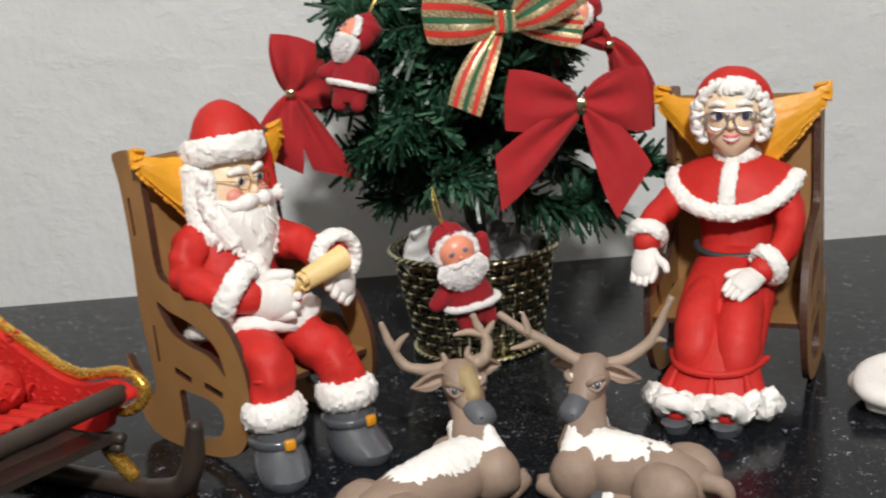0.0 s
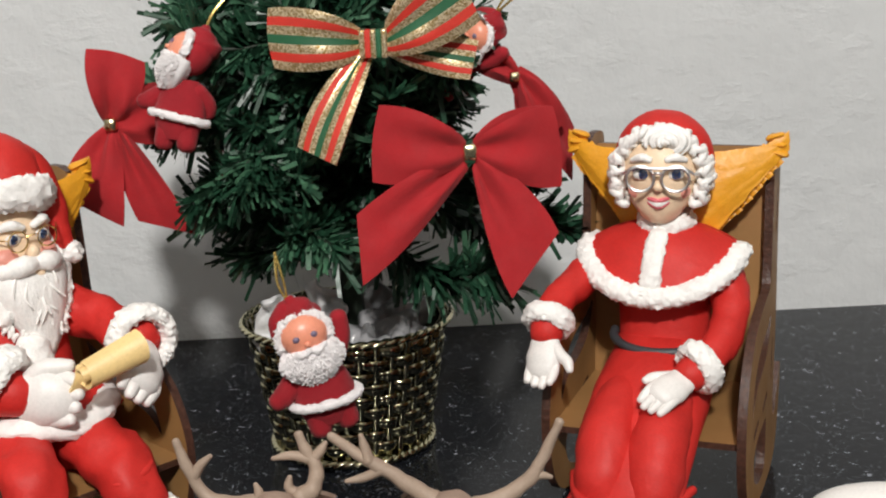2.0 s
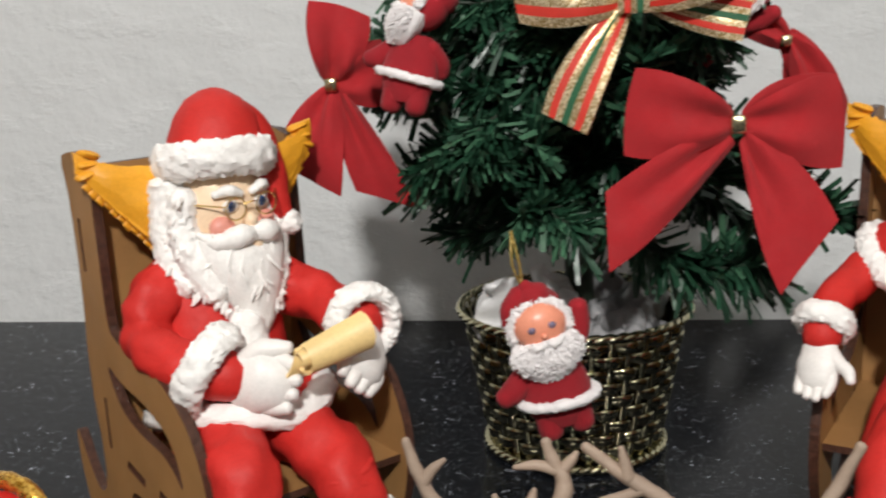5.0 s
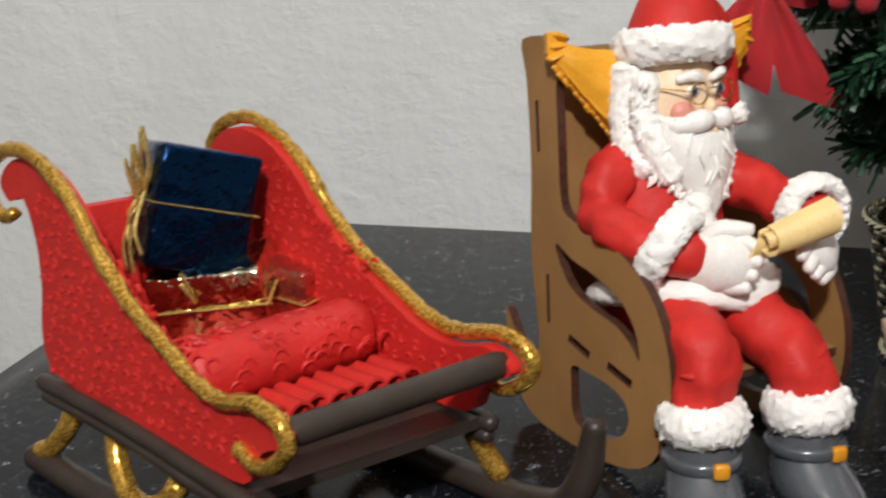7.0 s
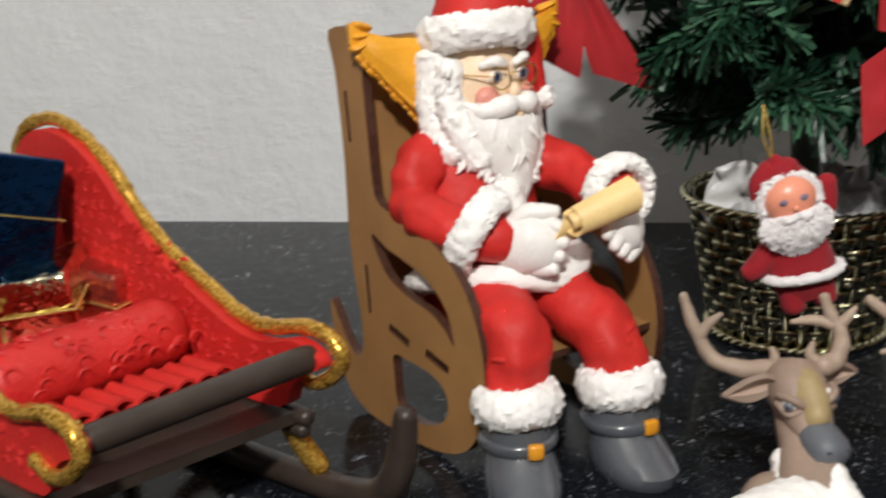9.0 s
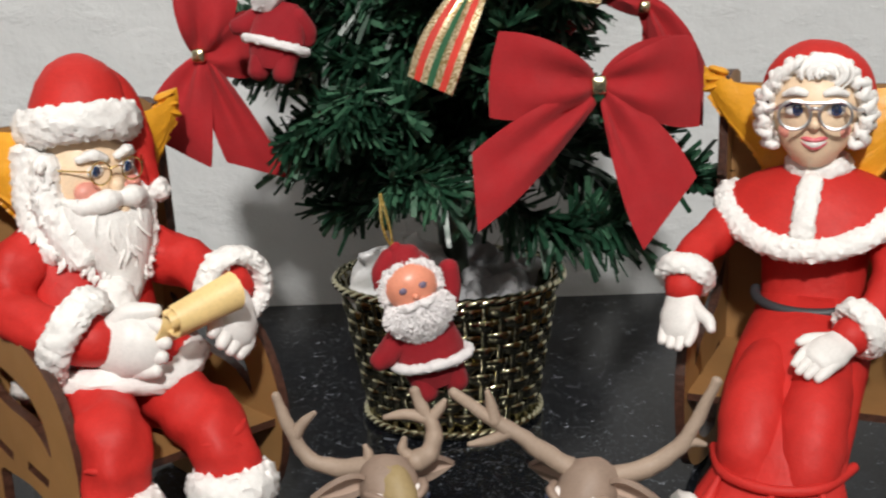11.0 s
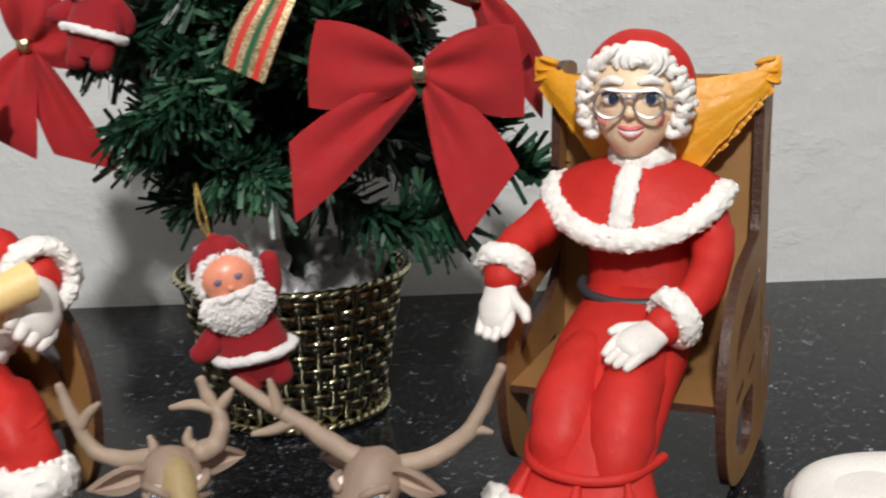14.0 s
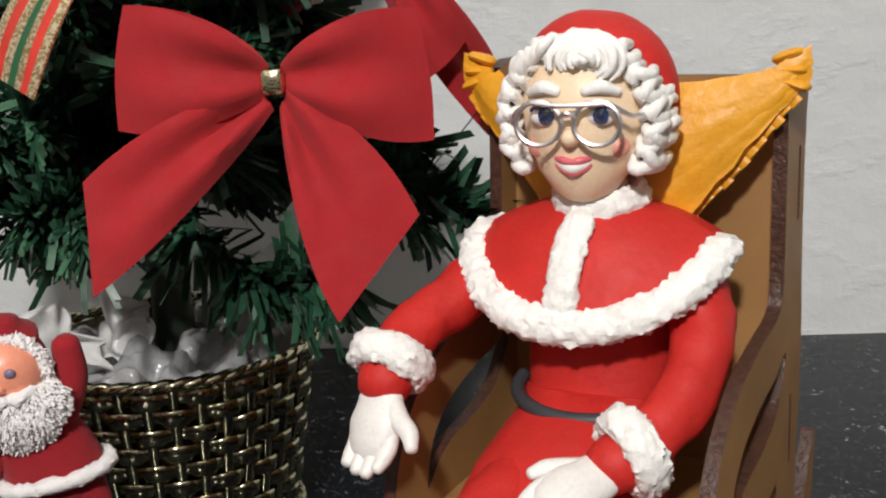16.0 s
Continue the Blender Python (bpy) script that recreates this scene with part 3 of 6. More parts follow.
def bearded_figurine():
    g = Geo()
    red, white, glove, hair, skin, cheek, eye, boot, buckle, paper, wire, iris = range(12)
    cx, ax = -0.005, -0.013
    # coat body
    g.loft([(V((cx, -0.030, 0.046)), V((0.027, 0, 0)), V((0, 0.022, 0))), (V((cx, -0.028, 0.058)), V((0.027, 0, 0)), V((0, 0.023, 0))), (V((cx, -0.026, 0.075)), V((0.0255, 0, 0)), V((0, 0.021, 0))),
            (V((cx, -0.023, 0.095)), V((0.0255, 0, 0)), V((0, 0.018, 0))), (V((cx, -0.021, 0.110)), V((0.025, 0, 0)), V((0, 0.015, 0))), (V((cx, -0.020, 0.119)), V((0.018, 0, 0)), V((0, 0.012, 0))),
            (V((cx, -0.019, 0.126)), V((0.011, 0, 0)), V((0, 0.009, 0)))], red, 28, lump=0.0012, freq=60)
    # white coat hem over the lap and down the front
    hem = [(cx - 0.024, -0.010, 0.060), (cx - 0.030, -0.024, 0.066), (cx - 0.030, -0.044, 0.0715), (cx - 0.019, -0.060, 0.0735), (cx + 0.003, -0.068, 0.0705), (cx + 0.020, -0.060, 0.0735), (cx + 0.032, -0.034, 0.068), (cx + 0.030, -0.004, 0.060)]
    g.fur(hem, 0.0056, white, 0.9)
    band = [(cx + 0.002, -0.064, 0.070), (cx + 0.001, -0.052, 0.080), (cx, -0.045, 0.094), (cx, -0.040, 0.106)]
    g.fur(band, 0.0072, white, 0.5, amp=0.0009)
    rows = []
    for i in range(7):
        t = i / 6
        rows.append([V((cx + (k / 12 - 0.5) * (0.050 + 0.012 * t), -0.046 - 0.020 * t * math.cos((k / 12 - 0.5) * 2.2), 0.0800 - 0.0085 * t - 0.002 * abs(k / 6 - 1) ** 2 + 0.0008 * math.sin(k * 1.3))) for k in range(13)])
    g.sheet(rows, red, 0.0012)
    # legs, knees bent over the seat edge
    for sx, foot in ((-0.036, (-0.035, -0.0905)), (0.006, (0.006, -0.101))):
        x, y = foot
        g.tube([(sx * 0.5, -0.022, 0.056), (sx * 0.66, -0.050, 0.060), (sx * 0.84, -0.076, 0.058), (x * 0.95, y + 0.010, 0.045), (x, y + 0.008, 0.028)], [0.0128, 0.0132, 0.0128, 0.0116, 0.0112], red, 24, 8, lump=0.0030, freq=110)
        fur_ring(g, (x, y + 0.007, 0.0335), (0.0, 0.12, 1), 0.0118, 0.0078, white, 1.0, 0.0012)
        # boot, toe turned towards the front of the counter
        th = radians(-8 if sx > 0 else -28)
        dx, dy = math.sin(-th) * -1, -math.cos(th)
        toe = V((dx, dy, 0))
        a = V((x, y + 0.007, 0))
        wide = V((-dy, dx, 0))
        g.loft([(a + V((0, 0, 0.0265)), wide * 0.0125, toe * 0.0125), (a + V((0, 0, 0.0205)), wide * 0.0138, toe * 0.0138), (a + V((0, 0, 0.0195)), wide * 0.0122, toe * 0.0122), (a + toe * 0.001 + V((0, 0, 0.016)), wide * 0.0128, toe * 0.0135),
                (a + toe * 0.005 + V((0, 0, 0.011)), wide * 0.0140, toe * 0.0180), (a + toe * 0.008 + V((0, 0, 0.006)), wide * 0.0146, toe * 0.0225), (a + toe * 0.008 + V((0, 0, 0.0025)), wide * 0.0140, toe * 0.0220), (a + toe * 0.008 + V((0, 0, 0.0002)), wide * 0.0128, toe * 0.0205)], boot, 28)
        g.loft([(a + V((0, 0, 0.0222)), wide * 0.0142, toe * 0.0142), (a + V((0, 0, 0.0210)), wide * 0.0152, toe * 0.0152), (a + V((0, 0, 0.0185)), wide * 0.0152, toe * 0.0152), (a + V((0, 0, 0.0172)), wide * 0.0142, toe * 0.0142)], boot, 28)
        bc = a + toe * 0.0145 + wide * 0.004 + V((0, 0, 0.0197))
        g.box(bc, (0.0062, 0.0036, 0.0062), buckle, rot=(0, 0, math.degrees(math.atan2(dx, -dy))), bevel=0.0016)
    # soft cloth folds behind each knee
    for x0, y0 in ((-0.034, -0.078), (0.0055, -0.088)):
        for j, (dz, half) in enumerate(((0.0, 1.15), (-0.006, 0.9), (0.006, 0.8))):
            fold = [(x0 + 0.0118 * math.sin(t), y0 + 0.004 * j * 0.3 - 0.0105 * math.cos(t), 0.0500 + dz - 0.0025 * math.sin(t * 1.7 + j)) for t in [half * (m / 4 - 1) for m in range(9)]]
            g.tube(fold, [0.0005, 0.0013, 0.0019, 0.0022, 0.0023, 0.0022, 0.0019, 0.0013, 0.0005], red, 10, 3)
    # arms: shoulder, elbow, wrist
    g.tube([(cx - 0.018, -0.018, 0.1170), (cx - 0.0275, -0.021, 0.1110), (-0.0375, -0.024, 0.1005), (-0.0385, -0.036, 0.0945), (-0.030, -0.054, 0.0905)], [0.0095, 0.0098, 0.0098, 0.0094, 0.0088], red, 20, 8, lump=0.0026, freq=130)
    g.tube([(cx + 0.019, -0.018, 0.1160), (cx + 0.028, -0.026, 0.1080), (0.0315, -0.046, 0.1010), (0.0320, -0.064, 0.0985)], [0.0098, 0.0100, 0.0098, 0.0092], red, 20, 8, lump=0.0026, freq=130)
    fur_ring(g, (-0.0290, -0.0530, 0.0905), (0.52, -0.80, -0.52), 0.0122, 0.0064, white, 1.28, 0.0011)
    fur_ring(g, (0.0318, -0.0655, 0.0985), (-0.2, -1, -0.1), 0.0118, 0.0056, white, 1.05, 0.0011)
    g.tube([(-0.0290, -0.0530, 0.0905), (-0.0225, -0.0590, 0.0880)], [0.0100, 0.0094], red, 18, 4, lump=0.001, freq=200)
    mitten(g, (-0.0225, -0.0590, 0.0880), (-0.0050, -0.0765, 0.0845), (-0.0060, -0.0720, 0.0985), 0.0092, glove)
    mitten(g, (0.0300, -0.0690, 0.0950), (0.0140, -0.0880, 0.0835), (0.0105, -0.0815, 0.0955), 0.0086, glove)
    # the scroll: an open sheet with rolled top
    rows = []
    a0, b0 = V((-0.0065, -0.0815, 0.0955)), V((0.0150, -0.0890, 0.1035))
    for i in range(22):
        t = i / 21
        ang = t * 8.5
        r = 0.0076 - 0.0048 * t
        row = []
        for k in range(8):
            q = a0.lerp(b0, k / 7)
            row.append(q + V((0, -math.sin(ang) * r, math.cos(ang) * r)) * (0.80 + 0.22 * k / 7) + V((0.0012 * math.sin(ang * 0.7), 0, 0)))
        rows.append(row)
    g.sheet(rows, paper, 0.0005)
    rows = []
    for i in range(9):
        t = i / 8
        row = []
        for k in range(8):
            q = a0.lerp(b0, k / 7) + V((0, 0.004, 0.004))
            row.append(q + V((-0.006 * t * (1 - k / 7), 0.010 * t - 0.005 * math.sin(t * 3), -0.017 * t)))
        rows.append(row)
    g.sheet(rows, paper, 0.0005)
    # head, turned a little
    body, g = g, Geo()
    hy = V((0.0, -0.021, 0.147))
    yaw = radians(7)
    f, s = V((math.sin(yaw), -math.cos(yaw), 0)), V((math.cos(yaw), math.sin(yaw), 0))

    def hp(a, b, c):
        return hy + s * a + f * b + V((0, 0, c))

    g.ball(hy, (0.021, 0.021, 0.025), skin, seg=24, rings=16)
    for sg in (-1, 1):
        g.ball(hp(sg * 0.0105, 0.0168, -0.0055), (0.0062, 0.0042, 0.0052), cheek, seg=14, rings=8)
        g.ball(hp(sg * 0.0078, 0.0196, 0.0035), (0.0040, 0.0018, 0.0028), glove, seg=12, rings=8)
        g.ball(hp(sg * 0.0080, 0.0204, 0.0035), (0.0023, 0.0014, 0.0024), iris, seg=12, rings=8)
        g.ball(hp(sg * 0.0080, 0.0214, 0.0037), (0.0011, 0.0007, 0.0012), eye, seg=10, rings=6)
        g.tube([hp(sg * 0.0030, 0.0206, 0.0086), hp(sg * 0.0085, 0.0202, 0.0106), hp(sg * 0.0135, 0.0165, 0.0088)], [0.0018, 0.0026, 0.0016], hair, 8, 5, lump=0.0006, freq=700)
        # moustache
        g.tube([hp(sg * 0.001, 0.0235, -0.0085), hp(sg * 0.007, 0.0236, -0.0090), hp(sg * 0.0145, 0.0185, -0.0110), hp(sg * 0.0195, 0.0125, -0.0080)], [0.0038, 0.0050, 0.0040, 0.0016], hair, 12, 6, lump=0.0007, freq=700)
    g.ball(hp(0, 0.0225, -0.0030), (0.0032, 0.0038, 0.0034), skin, seg=12, rings=8)
    g.ball(hp(0.001, 0.0225, -0.0145), (0.0045, 0.003, 0.0028), skin, seg=12, rings=8)
    glasses(g, hp(-0.0080, 0.0238, 0.0030), hp(0.0080, 0.0238, 0.0030), 0.0052, 0.00040, wire, f)
    g.tube([hp(-0.0135, 0.0235, 0.0045), hp(-0.021, 0.008, 0.005)], 0.0004, wire, 6, 3)
    g.tube([hp(0.0135, 0.0235, 0.0045), hp(0.019, 0.016, 0.0065)], 0.0004, wire, 6, 3)
    # beard: a long smooth body with fine strands laid down it
    g.loft([(hp(0, 0.012, -0.010), s * 0.021, f * 0.010), (hp(0, 0.0145, -0.018), s * 0.0205, f * 0.0130), (hp(0.0005, 0.0155, -0.028), s * 0.0180, f * 0.0130), (hp(0.002, 0.017, -0.038), s * 0.0135, f * 0.0105), (hp(0.003, 0.018, -0.047), s * 0.0095, f * 0.008), (hp(0.001, 0.019, -0.056), s * 0.0055, f * 0.005), (hp(-0.005, 0.020, -0.062), s * 0.0025, f * 0.0025)], hair, 30, lump=0.0014, freq=420)
    strands(g, [hp(-0.015, 0.0190, -0.014), hp(-0.008, 0.0260, -0.022), hp(0.0, 0.0275, -0.028), hp(0.006, 0.0260, -0.022), hp(0.014, 0.0190, -0.014)], 46, 0.010, 0.0006, hair, (0, 0.08, -1), (0.003, 0.0003, 0.008), 5)
    # hair down the side and back: a worked mass with short curled tufts
    for sg in (-1, 1):
        g.fur([hp(sg * 0.0200, -0.006, 0.016), hp(sg * 0.0205, -0.006, 0.002), hp(sg * 0.0215, -0.005, -0.012), hp(sg * 0.0215, 0.000, -0.024), hp(sg * 0.0170, 0.009, -0.033)], 0.0092, hair, 0.85, amp=0.0013, freq=400, up=(0, 1, 0), seg=44)
        g.fur([hp(sg * 0.0212, 0.006, 0.012), hp(sg * 0.0222, 0.005, 0.000), hp(sg * 0.0225, 0.007, -0.012), hp(sg * 0.0195, 0.012, -0.024), hp(sg * 0.0130, 0.018, -0.036)], 0.0066, hair, 0.9, amp=0.0012, freq=420, up=(0, 1, 0), seg=38)
        strands(g, [hp(sg * 0.0262, 0.004, 0.010), hp(sg * 0.0275, 0.002, -0.006), hp(sg * 0.0285, 0.003, -0.018), hp(sg * 0.024, 0.012, -0.030)], 34, 0.0030, 0.0010, hair, (sg * 0.1, 0.1, -0.8), (0.0012, 0.008, 0.005), 8 + sg)
    strands(g, [hp(-0.026, 0.008, -0.027), hp(-0.019, 0.016, -0.033), hp(-0.012, 0.021, -0.039), hp(-0.006, 0.024, -0.047), hp(-0.002, 0.022, -0.054)], 60, 0.0034, 0.0011, hair, (-0.2, 0.1, -0.8), (0.0015, 0.0015, 0.003), 21)
    strands(g, [hp(0.020, 0.014, -0.024), hp(0.016, 0.020, -0.034), hp(0.010, 0.024, -0.044)], 36, 0.0034, 0.0011, hair, (0.2, 0.1, -0.8), (0.0015, 0.0015, 0.003), 22)
    # fur brim and hat
    brim = [hp(0.0222 * math.cos(t), 0.0222 * math.sin(t) - 0.0005, 0.0205 + 0.0040 * math.sin(t) - 0.0015 * math.cos(t)) for t in [2 * math.pi * k / 18 for k in range(19)]]
    g.fur(brim, 0.0046, white, 1.75, amp=0.0016, closed=True)
    g.loft([(hp(0, 0, 0.0220), s * 0.0215, f * 0.0215), (hp(0.001, 0, 0.0310), s * 0.0205, f * 0.0205), (hp(0.002, -0.001, 0.0400), s * 0.0172, f * 0.0175), (hp(0.003, -0.002, 0.0465), s * 0.0118, f * 0.0125), (hp(0.0035, -0.003, 0.0500), s * 0.0062, f * 0.0065), (hp(0.004, -0.003, 0.0512), s * 0.002, f * 0.002)], red, 30, lump=0.0012, freq=90)
    g.tube([hp(0.006, -0.002, 0.037), hp(0.0165, 0.002, 0.031), hp(0.0235, 0.006, 0.014), hp(0.0250, 0.009, 0.001), hp(0.0265, 0.011, -0.006)], [0.0125, 0.0105, 0.0080, 0.0060, 0.0045], red, 16, 6)
    g.ball(hp(0.0285, 0.0120, -0.0105), 0.0060, white, seg=34, rings=22, lump=0.0017, freq=480)
    base = len(body.v)
    body.v += [V((-0.0015, -0.0200, 0.1425)) + (p - hy) * 0.88 for p in g.v]
    body.f += [tuple(i + base for i in q) for q in g.f]
    body.m += g.m
    ob = body.make("seated_figurine", [RED, WHITE, GLOVE, HAIR, SKIN, CHEEK, EYE, BOOT, BUCKLE, PAPER, GOLDWIRE, BLUEEYE], at=HIS)
    tagged(ob, "white-bearded clay figurine in red suit reading a scroll", "figurine", "seated figurines")


def lady_figurine():
    g = Geo()
    red, white, glove, hair, skin, lip, eye, boot, belt, wire, pearl, cheek, iris = range(13)
    # skirt: hips on the seat, knees over the edge, flare at the hem
    X, Y = V((1, 0, 0)), V((0, 1, 0))

    def sec(x, y, z, a, b, tilt=0.0):
        return (V((x, y, z)), X * a, V((0, math.cos(tilt), math.sin(tilt))) * b)

    g.loft([sec(0.004, -0.033, 0.0770, 0.0205, 0.0150, -0.25), sec(0.004, -0.036, 0.0700, 0.0225, 0.0185, -0.35), sec(0.004, -0.045, 0.0620, 0.0255, 0.0205, -0.75), sec(0.004, -0.060, 0.0555, 0.0265, 0.0170, -1.1), sec(0.004, -0.078, 0.0495, 0.0262, 0.0135, -1.05),
            sec(0.004, -0.092, 0.0425, 0.0250, 0.0120, -0.7), sec(0.004, -0.100, 0.034, 0.0240, 0.0125, -0.25), sec(0.0035, -0.104, 0.0275, 0.0240, 0.0130, 0.0), sec(0.003, -0.107, 0.020, 0.0275, 0.0165, 0.0), sec(0.003, -0.110, 0.0125, 0.0315, 0.0200, 0.0)], red, 34, lump=0.0016, freq=80)
    for sx in (-1, 1):
        g.tube([(0.004 + sx * 0.0095, -0.052, 0.0600), (0.004 + sx * 0.0104, -0.074, 0.0560), (0.004 + sx * 0.0108, -0.0925, 0.0480), (0.004 + sx * 0.0108, -0.1010, 0.0370), (0.004 + sx * 0.0106, -0.1040, 0.0265)], [0.0090, 0.0118, 0.0128, 0.0128, 0.0122], red, 20, 7, lump=0.0010, freq=120)
    g.tube([(-0.0220, -0.094, 0.031), (-0.014, -0.114, 0.0295), (0.004, -0.1195, 0.0280), (0.021, -0.114, 0.0290), (0.0295, -0.095, 0.0305)], 0.0020, red, 10, 6)
    for a in (-0.85, 0.05, 0.80):
        g.tube([(0.003 + 0.025 * math.sin(a), -0.1045 - 0.0135 * math.cos(a), 0.0275), (0.003 + 0.0305 * math.sin(a), -0.108 - 0.0190 * math.cos(a), 0.0170), (0.003 + 0.033 * math.sin(a), -0.110 - 0.0215 * math.cos(a), 0.0120)], [0.0012, 0.0032, 0.0040], red, 10, 4)
    # fur hem, gathered in loops
    n = 26
    hem = []
    for k in range(n + 1):
        t = math.pi * (0.02 + 0.96 * k / n)
        hem.append(V((0.003 - math.cos(t) * 0.0335, -0.108 - math.sin(t) * 0.0230, 0.0135 + 0.0035 * math.cos(k * 1.9))))
    g.fur(hem, 0.0052, white, amp=0.0014)
    for x in (-0.013, 0.013):
        g.tube([(x - 0.008, -0.131, 0.0125), (x - 0.003, -0.136, 0.0175), (x + 0.005, -0.136, 0.0170), (x + 0.009, -0.131, 0.0110)], 0.0050, white, 12, 5, lump=0.002, freq=350)
        g.ball((x + 0.001, -0.1335, 0.0105), (0.0055, 0.004, 0.0045), red, seg=14, rings=8)
    for x in (-0.013, 0.013):
        g.loft([(V((x, -0.116, 0.018)), X * 0.0085, Y * 0.0085), (V((x, -0.120, 0.011)), X * 0.0095, Y * 0.0125), (V((x, -0.124, 0.005)), X * 0.0100, Y * 0.0165), (V((x, -0.124, 0.0002)), X * 0.0085, Y * 0.0145)], boot, 20)
    # body
    g.loft([sec(0.004, -0.032, 0.0700, 0.0215, 0.0160), sec(0.004, -0.031, 0.0790, 0.0208, 0.0150), sec(0.004, -0.029, 0.0900, 0.0215, 0.0150), sec(0.004, -0.028, 0.1020, 0.0230, 0.0150), sec(0.004, -0.026, 0.1120, 0.0220, 0.0130), sec(0.004, -0.025, 0.1200, 0.0160, 0.0110), sec(0.004, -0.024, 0.1300, 0.0100, 0.0090)], red, 28, lump=0.0008, freq=70)
    g.tube([V((0.004 - math.cos(t) * 0.0228, -0.0330 - math.sin(t) * 0.0205, 0.0785 - 0.0030 * math.sin(t))) for t in [math.pi * k / 12 for k in range(13)]], 0.0021, belt, 10, 3)
    g.ball((0.0059, -0.0562, 0.0735), 0.0028, pearl, seg=14, rings=10)
    # cape with fur edge
    rows = []
    for i in range(9):
        t = i / 8
        row = []
        for k in range(25):
            a = math.pi * 2 * k / 24
            rx, ry = 0.011 + 0.0240 * t ** 0.75, 0.0095 + 0.0160 * t ** 0.8
            drop = 0.0262 * t ** 1.25 * (0.36 + 0.64 * max(0.0, math.sin(a)) ** 1.3)
            row.append(V((0.0025 + math.cos(a) * rx, -0.0265 - math.sin(a) * ry - 0.002 * t * max(0, math.sin(a)), 0.1285 - drop)))
        rows.append(row)
    g.sheet(rows, red, 0.0012)
    rim = rows[-1]
    g.fur([rim[k] + V((0, -0.0008, -0.001)) for k in range(-2, 15)], 0.0050, white, 0.8, amp=0.0010)
    g.fur([(0.0035, -0.0395, 0.1295), (0.0030, -0.0465, 0.1215), (0.0025, -0.0520, 0.1120), (0.0025, -0.0545, 0.1035)], 0.0046, white, 0.55, amp=0.0009)
    fur_ring(g, (0.004, -0.0275, 0.1305), (0, -0.1, 1), 0.0105, 0.0046, white, 0.95, 0.0010)
    # arms, the cuffs standing off the wrists
    g.tube([(-0.021, -0.027, 0.115), (-0.031, -0.038, 0.106), (-0.0385, -0.056, 0.0985), (-0.0395, -0.068, 0.0945)], [0.0086, 0.0084, 0.0078, 0.0072], red, 20, 8, lump=0.0012, freq=160)
    fur_ring(g, (-0.0392, -0.0715, 0.0925), (-0.05, -0.72, -0.72), 0.0086, 0.0050, white, 1.0, 0.0010)
    g.tube([(-0.0392, -0.0715, 0.0925), (-0.0390, -0.0760, 0.0878)], [0.0078, 0.0074], red, 18, 4)
    mitten(g, (-0.0390, -0.0765, 0.0870), (-0.0385, -0.0885, 0.0665), (-0.0255, -0.0865, 0.0755), 0.0064, glove)
    g.tube([(0.027, -0.027, 0.115), (0.0345, -0.034, 0.099), (0.0345, -0.050, 0.0845), (0.0290, -0.064, 0.0770)], [0.0088, 0.0086, 0.0080, 0.0072], red, 20, 8, lump=0.0012, freq=160)
    fur_ring(g, (0.0270, -0.0680, 0.0755), (-0.62, -0.75, -0.30), 0.0088, 0.0050, white, 1.0, 0.0010)
    g.tube([(0.0270, -0.0680, 0.0755), (0.0235, -0.0730, 0.0730)], [0.0078, 0.0074], red, 18, 4)
    mitten(g, (0.0228, -0.0740, 0.0725), (0.0105, -0.0965, 0.0665), (0.0070, -0.0840, 0.0730), 0.0060, glove)
    # head, turned a little to one side
    body, g = g, Geo()
    hy = V((0.005, -0.0315, 0.1535))
    body.loft([(V((0.004, -0.026, 0.124)), X * 0.0075, Y * 0.0075), (V((0.004, -0.028, 0.136)), X * 0.0075, Y * 0.0075)], skin, 16)
    g.loft([(hy + V((0, -0.005, -0.0210)), X * 0.0048, Y * 0.0050), (hy + V((0, -0.0035, -0.0190)), X * 0.0082, Y * 0.0100), (hy + V((0, -0.0015, -0.0125)), X * 0.0132, Y * 0.0152), (hy + V((0, 0, -0.003)), X * 0.0170, Y * 0.0180), (hy + V((0, 0, 0.006)), X * 0.0182, Y * 0.0182), (hy + V((0, 0, 0.015)), X * 0.0160, Y * 0.0160), (hy + V((0, 0, 0.022)), X * 0.0095, Y * 0.0095)], skin, 28)

    def hp(a, b, c):
        return hy + V((a, -b, c))

    for sg in (-1, 1):
        g.ball(hp(sg * 0.0076, 0.0162, 0.0030), (0.0040, 0.0022, 0.0024), glove, seg=12, rings=8)
        g.ball(hp(sg * 0.0074 + 0.0006, 0.0174, 0.0032), (0.0024, 0.0014, 0.0024), iris, seg=12, rings=8)
        g.ball(hp(sg * 0.0074 + 0.0007, 0.0184, 0.0034), (0.0013, 0.0007, 0.0014), eye, seg=10, rings=6)
        g.tube([hp(sg * 0.0040, 0.0166, 0.0056), hp(sg * 0.0075, 0.0176, 0.0066), hp(sg * 0.0112, 0.0148, 0.0046)], 0.0009, eye, 6, 4)
        g.tube([hp(sg * 0.0038, 0.0172, 0.0098), hp(sg * 0.0075, 0.0166, 0.0108), hp(sg * 0.0118, 0.0138, 0.0092)], [0.0015, 0.0020, 0.0013], hair, 10, 5)
        g.ball(hp(sg * 0.0100, 0.0108, -0.0055), (0.0042, 0.0030, 0.0034), cheek, seg=12, rings=8)
    g.ball(hp(0, 0.0185, -0.0022), (0.0026, 0.0034, 0.0026), skin, seg=12, rings=8)
